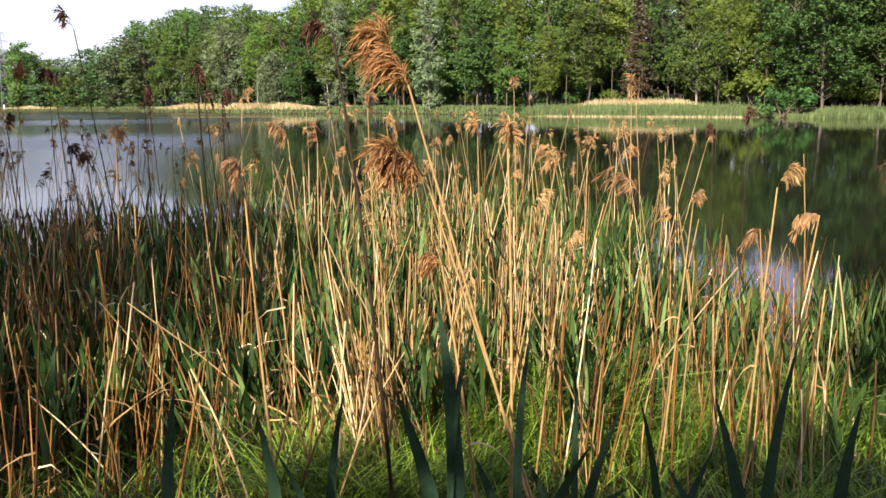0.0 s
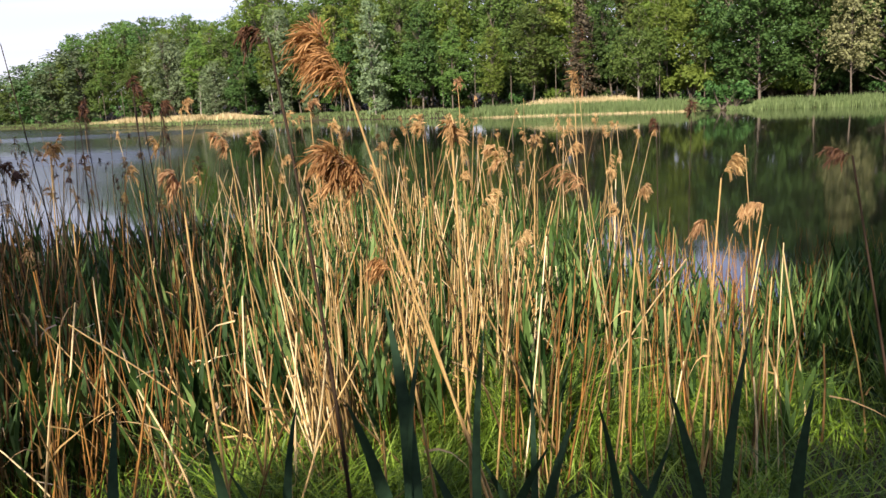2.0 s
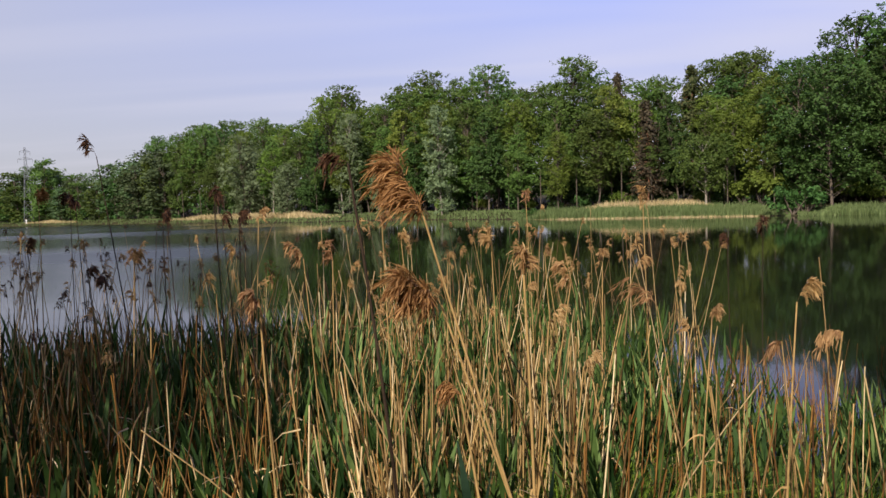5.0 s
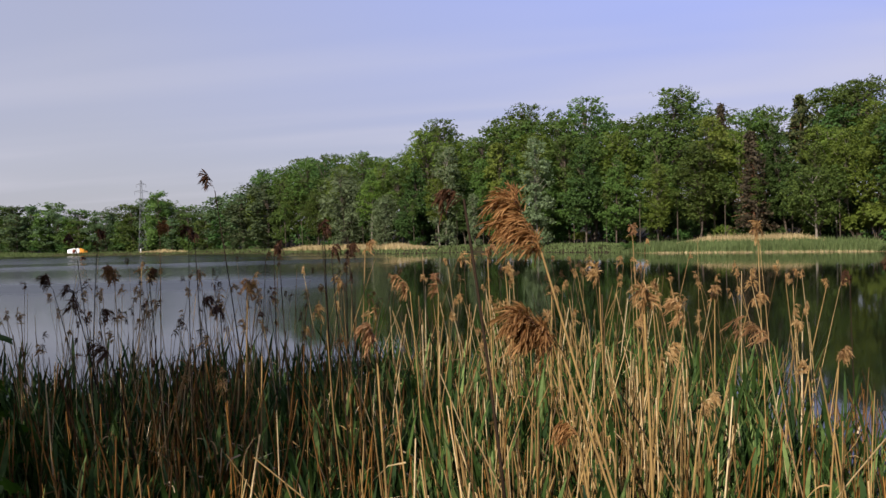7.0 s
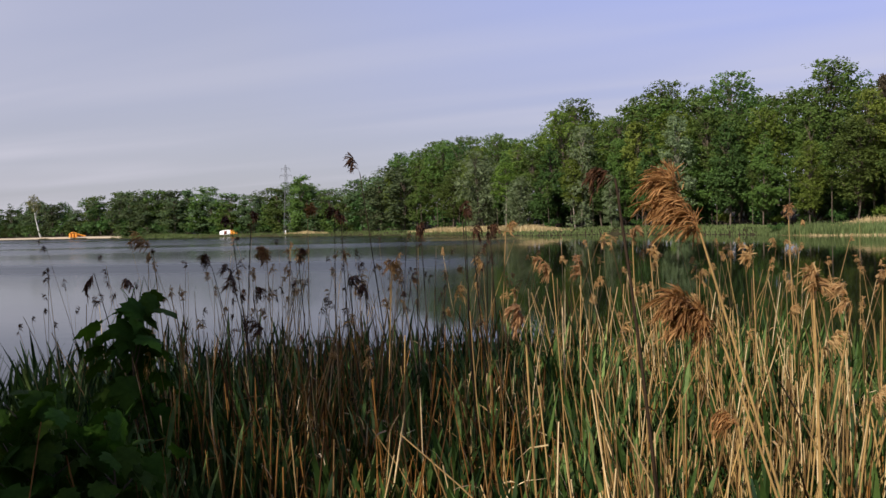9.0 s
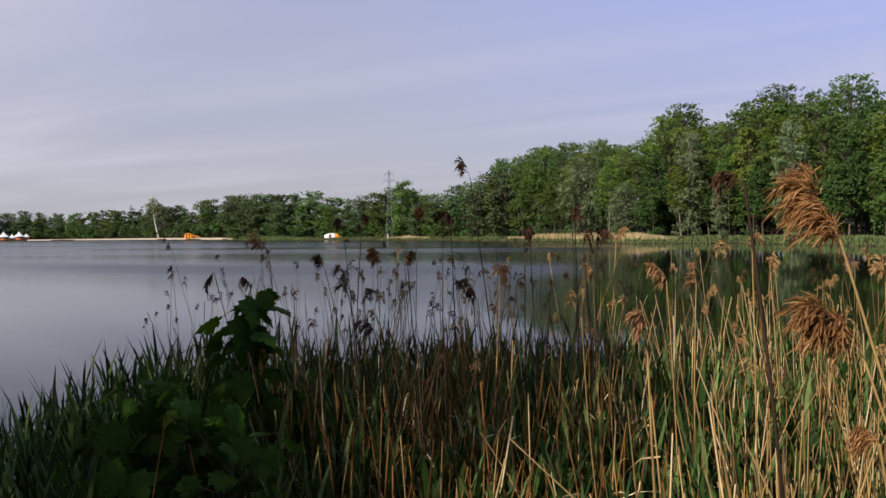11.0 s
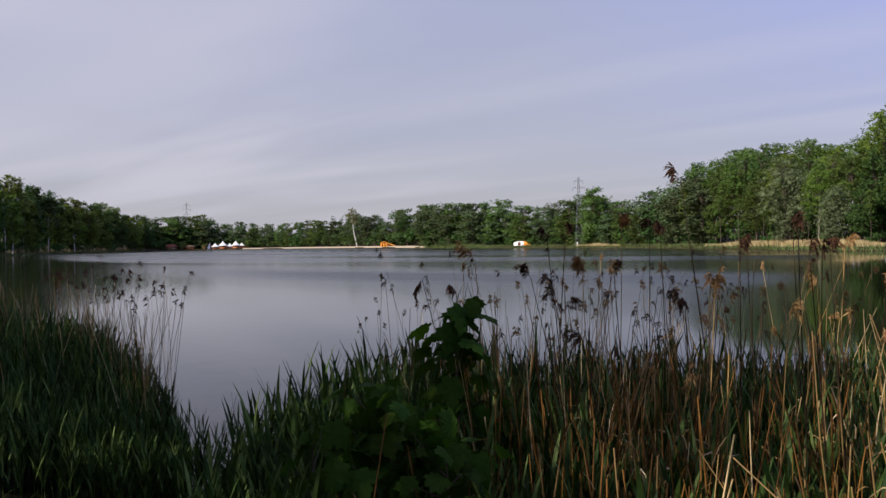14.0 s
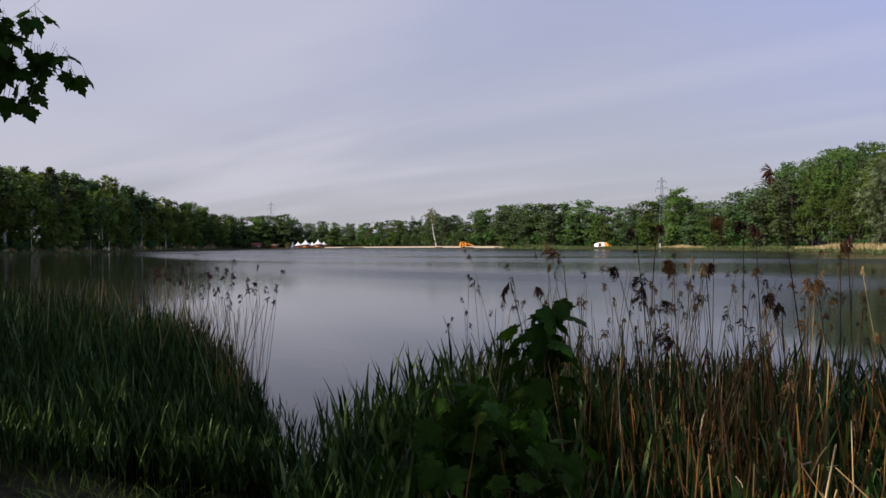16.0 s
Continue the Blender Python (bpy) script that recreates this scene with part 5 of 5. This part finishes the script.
def shade_maple(x, y, tall, spread, bare, seed, leaves, branch=False, leaf=0.36, floor=-9.0):
    """A maple on the bank beside the path, added out of view so its crown shades the reeds; only one's branch shows."""
    az, r = np.degrees(np.arctan2(-x, y)), np.hypot(x, y)
    tree = broad_tree("leafy maple on the bank added to shade the reeds", "maple tree", tall, spread, bare, MAPLE, BARK, leaves, leaf, seed, lobes=34, floor=floor, girth=0.012, shape="dome")
    tree.location = (x, y, 0.25)
    tree["group"] = "maples on the near bank"
    if branch:
        gen = np.random.default_rng(77)
        woods = []
        def spot(az, el, r=4.0):
            return polar(az + 0.5, r, r * np.tan(radians(el))) + np.array([-0.256 - x, -0.119 - y, 1.727])
        fork, mid, tip = spot(69.8, 13.0), spot(68.2, 11.6), spot(66.2, 10.9)
        woods.append(limb(gen, np.array([0.3, 0.1, 4.4]), spot(86, 20, 5.0), 0.05, 0.025))
        woods.append(limb(gen, spot(86, 20, 5.0), spot(74, 16.5), 0.025, 0.012))
        twig_with_leaves(tree, gen, spot(74, 16.5), fork, 5, 0.1, 0.01, -55)
        twig_with_leaves(tree, gen, fork, mid, 3, 0.095, 0.006, -60)
        twig_with_leaves(tree, gen, mid, tip, 2, 0.085, 0.004, -60)
        for start, az, el, size in ((fork, 71.2, 10.0, 0.1), (fork, 70.4, 9.4, 0.1), (mid, 69.1, 9.0, 0.08), (fork, 68.6, 14.2, 0.09), (fork, 71.6, 12.0, 0.105), (mid, 67.2, 12.0, 0.085), (spot(72, 14.8), 70.6, 16.4, 0.1), (spot(72, 14.8), 73.4, 12.6, 0.13), (spot(73, 15.6), 75.5, 11.5, 0.13), (fork, 71.4, 14.6, 0.1), (fork, 70.8, 12.9, 0.1), (spot(72, 14.8), 71.9, 11.0, 0.1), (mid, 70.2, 10.7, 0.09), (spot(73, 15.6), 72.2, 16.0, 0.11)):
            twig_with_leaves(tree, gen, start, spot(az, el, 3.9 + 0.2 * gen.random()), 3, size, 0.004, -62)
        part("branch", join(*woods), BARK, tree)
    return tree


shade_maple(-11.4, 1.0, 14.0, 5.0, 0.5, 71, 19000, True, 0.32, 6.2)
# crowns out of view, added to hold sky light and sun off the reeds
shade_maple(-15.0, 2.6, 16.0, 6.0, 0.48, 93, 16000, False, 0.34, 7.6)
shade_maple(-8.4, 0.2, 13.5, 4.4, 0.45, 94, 17000, False, 0.34, 5.6)
shade_maple(-10.0, -4.5, 14.0, 4.4, 0.35, 96, 2000, False, 0.32, 4.5)
# thin unseen crowns, added to let flecks of sun through
shade_maple(-7.7, -7.6, 11.2, 2.0, 0.3, 88, 1000, False, 0.24)
shade_maple(-6.0, -3.6, 8.2, 1.3, 0.4, 84, 450, False, 0.2)
shade_maple(-5.7, -2.2, 7.4, 1.5, 0.5, 103, 620, False, 0.15)
# unseen row of young maples behind the path, heights set by their shadow's edge
shade_maple(-5.0, -8.2, 7.3, 1.5, 0.25, 76, 3600, False, 0.26)
shade_maple(-3.2, -7.6, 7.95, 1.5, 0.25, 85, 3600, False, 0.26)
shade_maple(-1.0, -8.0, 9.3, 1.25, 0.25, 100, 4200, False, 0.26)
shade_maple(1.2, -5.6, 9.0, 1.5, 0.25, 102, 4200, False, 0.26)
shade_maple(-2.0, -3.2, 5.1, 0.36, 0.68, 101, 420, False, 0.15)
shade_maple(-0.8, -8.8, 9.0, 1.7, 0.25, 91, 3600, False, 0.26)
shade_maple(0.6, -7.8, 7.4, 1.7, 0.25, 98, 3600, False, 0.26)
shade_maple(-1.6, -9.5, 13.6, 1.9, 0.6, 104, 6000, False, 0.26)
shade_maple(-6.3, -8.0, 9.7, 0.9, 0.4, 105, 300, False, 0.24)
shade_maple(2.6, -7.4, 8.2, 1.8, 0.25, 99, 3600, False, 0.26)
shade_maple(4.6, -6.4, 9.4, 2.2, 0.3, 90, 4500, False, 0.28)
# the unseen wood behind and beside it, closing off sky light
shade_maple(8.5, -2.5, 12.0, 3.6, 0.35, 89, 7000)
shade_maple(13.0, 2.0, 13.0, 4.4, 0.3, 95, 7000)
shade_maple(-12.5, -9.4, 14.5, 4.2, 0.22, 73, 2000)
shade_maple(-16.5, -13.0, 15.0, 4.8, 0.22, 83, 2800)
shade_maple(-20.0, -6.5, 15.0, 5.2, 0.18, 74, 6000)
shade_maple(-21.5, 1.0, 14.0, 4.8, 0.35, 75, 6000, False, 0.36, 6.0)
shade_maple(-6.0, -16.0, 12.0, 4.6, 0.2, 97, 6000)
shade_maple(3.5, -16.5, 13.0, 4.6, 0.2, 78, 6000)
shade_maple(12.0, -12.0, 13.0, 4.8, 0.2, 79, 6000)
shade_maple(19.0, -5.0, 13.0, 4.8, 0.2, 80, 6000)

# ---- things on the far shore ----


def stand(name, az, r, label, category, group=""):
    """An empty at a place on the far shore, turned to face the lake's near side."""
    p = polar(az, r)
    e = empty(name, (p[0], p[1], float(ground_z(az, r))))
    e.rotation_euler = (0, 0, radians(az))
    return tagged(e, label, category, group)


def marquee(az, r, wide, high, label):
    """A white party tent: four posts, a peaked roof with hollow slopes, and side walls."""
    t = stand("marquee", az, r, label, "tent", "party tents on the beach")
    w, eave = wide / 2, high * 0.42
    rings = []
    for f in np.linspace(0, 1, 7):
        k = w * (1 - f) ** 1.6 + 0.04
        rings.append([(sx * k, sy * k, eave + (high - eave) * f) for sx, sy in ((-1, -1), (1, -1), (1, 1), (-1, 1))])
    v = np.array(rings).reshape(-1, 3)
    q = [[4 * i + j, 4 * i + (j + 1) % 4, 4 * i + 4 + (j + 1) % 4, 4 * i + 4 + j] for i in range(6) for j in range(4)]
    part("roof", (v, np.array(q)), CANVAS, t, "white peaked canvas roof", smooth=False)
    for sx in (-1, 1):
        for sy in (-1, 1):
            part("post", beam((sx * w * 0.97, sy * w * 0.97, 0), (sx * w * 0.97, sy * w * 0.97, eave), 0.07), STEEL, t)
    part("back_wall", box_mesh(0, w * 0.95, eave / 2, wide * 0.94, 0.05, eave), TIMBER, t)
    part("counter", box_mesh(0, -w * 0.8, 0.55, wide * 0.8, 0.5, 1.1), COUNTER, t, "orange-red bar counter")
    part("valance", box_mesh(0, -w, eave - 0.2, wide, 0.05, 0.45), CANVAS, t)
    return t


for az, wide, high in ((52.8, 5.2, 4.2), (52.3, 5.8, 5.6), (51.85, 4.6, 4.0), (51.45, 5.6, 5.6), (51.05, 4.2, 4.2), (50.75, 3.4, 3.8)):
    marquee(az, 577.0, wide, high, "white peaked party tent on the sand")


def hut(name, az, r, wide, deep, high, wall, roof, label):
    """A small building with a door, a window and an overhanging pitched roof."""
    h = stand(name, az, r, label, "hut", "huts by the beach")
    e = high * 0.6
    part("wall", box_mesh(0, 0, e / 2, wide, deep, e), wall, h)
    w, d = wide / 2 + 0.4, deep / 2 + 0.5
    v = np.array([(-w, -d, e - 0.1), (w, -d, e - 0.1), (w, 0, high), (-w, 0, high), (-w, d, e - 0.1), (w, d, e - 0.1),
                  (-w, -d, e - 0.25), (w, -d, e - 0.25), (w, 0, high - 0.15), (-w, 0, high - 0.15), (-w, d, e - 0.25), (w, d, e - 0.25)])
    q = np.array([[0, 1, 2, 3], [3, 2, 5, 4], [7, 6, 9, 8], [8, 9, 10, 11], [0, 6, 7, 1], [4, 5, 11, 10], [0, 3, 9, 6], [3, 4, 10, 9], [1, 7, 8, 2], [2, 8, 11, 5]])
    part("roof", (v, q), roof, h, smooth=False)
    leaf = part("door", box_mesh(-wide * 0.2, -deep / 2 - 0.03, 1.0, 1.0, 0.06, 2.0), TIMBER, h)
    part("door_handle", beam((-wide * 0.2 + 0.38, -deep / 2 - 0.1, 0.95), (-wide * 0.2 + 0.38, -deep / 2 - 0.1, 1.1), 0.02), STEEL, leaf)
    pane = part("window", box_mesh(wide * 0.22, -deep / 2 - 0.02, 1.3, wide * 0.25, 0.04, 0.8), STEEL, h)
    part("window_frame", join(*[box_mesh(wide * 0.22, -deep / 2 - 0.05, z, wide * 0.25 + 0.16, 0.05, 0.1) for z in (0.88, 1.72)], *[box_mesh(wide * 0.22 + k * (wide * 0.125 + 0.05), -deep / 2 - 0.05, 1.3, 0.1, 0.05, 0.74) for k in (-1, 0, 1)]), CANVAS, pane)
    return h


hut("beach_hut", 49.0, 573.0, 9.5, 5.0, 4.4, TIMBER, RED_ROOF, "timber beach bar with a dark red roof")
hut("hut", 55.6, 572.0, 6.5, 4.5, 3.6, TIMBER, RED_ROOF, "brown hut with a dark red roof")
hut("stall", 54.5, 574.0, 6.5, 4.0, 2.8, COUNTER, TIMBER, "low orange stall with a brown roof")
hut("stall", 53.35, 580.0, 5.0, 4.0, 3.2, TIMBER, RED_ROOF, "brown stall beside the tents")


def inflatable_slide(az, r):
    """An orange bouncy slide: a puffed tower with arched top, a sloping bed between air tubes and a low landing."""
    s = stand("inflatable_slide", az, r, "bright orange inflatable slide on the sand", "slide")
    for x in (-2.6, -1.5, -0.4):
        part("tower_tube", join(beam((x, -1.3, 0), (x, -1.3, 2.9), 0.6), beam((x, 1.3, 0), (x, 1.3, 2.9), 0.6), beam((x, -1.3, 2.9), (x, 1.3, 2.9), 0.55)), ORANGE, s)
    part("back_wall", box_mesh(-1.5, 0.9, 1.5, 2.6, 0.4, 3.0), ORANGE, s)
    part("arch", join(beam((-2.8, -1.3, 3.2), (-1.5, -1.3, 3.9), 0.35), beam((-1.5, -1.3, 3.9), (-0.2, -1.3, 3.2), 0.35)), ORANGE, s)
    for y in (-1.3, 1.3):
        part("side_tube", join(beam((-0.2, y, 2.6), (2.2, y, 1.3), 0.5), beam((2.2, y, 1.3), (3.1, y, 0.7), 0.5)), ORANGE, s)
    part("bed", beam((-0.4, 0, 2.0), (2.8, 0, 0.5), 0.9), COUNTER, s, "red-orange sliding bed")
    part("landing", box_mesh(2.9, 0, 0.3, 1.0, 2.8, 0.6), ORANGE, s)
    s.scale = (1.0, 0.9, 0.56)
    return s


inflatable_slide(41.1, float(far_shore(41.1)) + 6)


def dome_tent(az, r):
    """A tunnel tent: white vaulted body with an orange end."""
    t = stand("tunnel_tent", az, r, "white vaulted tent with an orange end", "tent")
    def vault(x0, x1, n=5):
        v, q = [], []
        ang = np.linspace(0, np.pi, 11)
        for i, x in enumerate(np.linspace(x0, x1, n)):
            k = 1 - 0.35 * abs(x / 4.2) ** 3
            v += [(x * 0.8, -np.cos(b) * 2.0 * k, np.sin(b) * 2.1 * k) for b in ang]
        for i in range(n - 1):
            q += [[i * 11 + j, i * 11 + j + 1, i * 11 + 12 + j, i * 11 + 11 + j] for j in range(10)]
        return np.array(v), np.array(q)
    part("body", vault(-4.2, 0.8), CANVAS, t, "white canvas vault")
    part("porch", vault(0.81, 4.2), ORANGE, t, "orange canvas porch")
    part("door", box_mesh(-1.2, -1.9, 0.85, 1.0, 0.1, 1.6), RED_ROOF, t)
    t.scale = (0.72, 0.7, 0.62)
    return t


dome_tent(31.7, float(far_shore(31.7)) + 6)


def sail_boat(az, r):
    b = empty("sailing_boat", (*polar(az, r)[:2], 0.0))
    b.rotation_euler = (0, 0, radians(az + 25))
    v = np.array([(-2.2, 0, 0.5), (-1.6, 0.7, 0.5), (1.2, 0.7, 0.5), (2.4, 0, 0.6), (1.2, -0.7, 0.5), (-1.6, -0.7, 0.5),
                  (-2.0, 0, -0.05), (-1.5, 0.4, -0.1), (1.0, 0.4, -0.1), (1.9, 0, -0.05), (1.0, -0.4, -0.1), (-1.5, -0.4, -0.1)])
    q = np.array([[i, (i + 1) % 6, 6 + (i + 1) % 6, 6 + i] for i in range(6)] + [[0, 1, 4, 5], [1, 2, 3, 4]])
    part("hull", (v, q), CANVAS, b, smooth=False)
    part("mast", beam((0.3, 0, 0.3), (0.3, 0, 5.2), 0.06), STEEL, b)
    sail = np.array([(0.25, 0, 0.9), (-1.8, 0.25, 0.95), (0.1, 0.05, 5.1), (0.2, 0, 3.0)])
    part("sail", (sail, np.array([[0, 1, 2, 3]])), CANVAS, b, "white furled sail", smooth=False)
    return tagged(b, "small white sailing boat moored by the tents", "boat")


sail_boat(53.15, 562.0)


def pylon(az, r, high, foot_half, arm, thick, label):
    """A lattice tower: four tapering legs, cross bracing, three pairs of arms with insulators."""
    t = stand("power_pylon", az, r, label, "pylon", "power line pylons")
    def half(z):
        return foot_half * (0.86 * (1 - z / high) ** 1.2 + 0.14)
    levels = high * (1 - (1 - np.linspace(0, 0.985, 13)) ** 1.15)
    for sx, sy in ((-1, -1), (1, -1), (1, 1), (-1, 1)):
        part("leg", join(*[beam((sx * half(a), sy * half(a), a), (sx * half(b), sy * half(b), b), thick) for a, b in zip(levels, levels[1:])]), STEEL, t)
    for side in range(4):
        c = [((-1, -1), (1, -1)), ((1, -1), (1, 1)), ((1, 1), (-1, 1)), ((-1, 1), (-1, -1))][side]
        made = []
        for a, b in zip(levels, levels[1:]):
            (px, py), (qx, qy) = c
            made.append(beam((px * half(a), py * half(a), a), (qx * half(b), qy * half(b), b), thick * 0.55))
            made.append(beam((qx * half(a), qy * half(a), a), (px * half(b), py * half(b), b), thick * 0.55))
            made.append(beam((px * half(b), py * half(b), b), (qx * half(b), qy * half(b), b), thick * 0.5))
        part("bracing", join(*made), STEEL, t)
    for z, w in ((0.72, 0.8), (0.83, 1.0), (0.93, 0.7)):
        z, w = high * z, w * arm
        h = half(z)
        for s in (-1, 1):
            bar = part("arm", join(*[beam((s * h, y * h, z + dz), (s * w, 0, z + 0.15), thick * 0.6) for y in (-1, 1) for dz in (0, high * 0.026)]), STEEL, t)
            part("insulator", beam((s * w, 0, z + 0.1), (s * w, 0, z - high * 0.04), thick * 0.7), STEEL, bar)
    return t


pylon(27.75, float(far_shore(27.75)) + 7, 17.0, 0.95, 1.5, 0.055, "grey steel lattice pylon on the far bank")
pylon(54.6, 640.0, 33.0, 1.9, 3.2, 0.08, "grey steel lattice pylon behind the trees")


def notice_board(az, depth):
    """A small square board on a post."""
    t = stand("notice_board", az, float(far_shore(az)) + depth, "small white notice board on a grassy shore", "sign")
    part("post", beam((0, 0.05, -0.1), (0, 0.05, 2.6), 0.06), TIMBER, t)
    part("board", box_mesh(0, 0, 2.55, 0.9, 0.05, 0.9), CANVAS, t)
    return t


notice_board(37.9, 10)


def marker_post(az, depth):
    """A short marker post with a cap."""
    t = stand("marker_post", az, float(far_shore(az)) + depth, "short pale marker post beside the pylon", "post")
    part("post", box_mesh(0, 0, 0.5, 0.22, 0.22, 1.0), CANVAS, t)
    part("cap", box_mesh(0, 0, 1.05, 0.28, 0.28, 0.1), SAND, t)
    return t


marker_post(27.9, 3)


drop_templates()
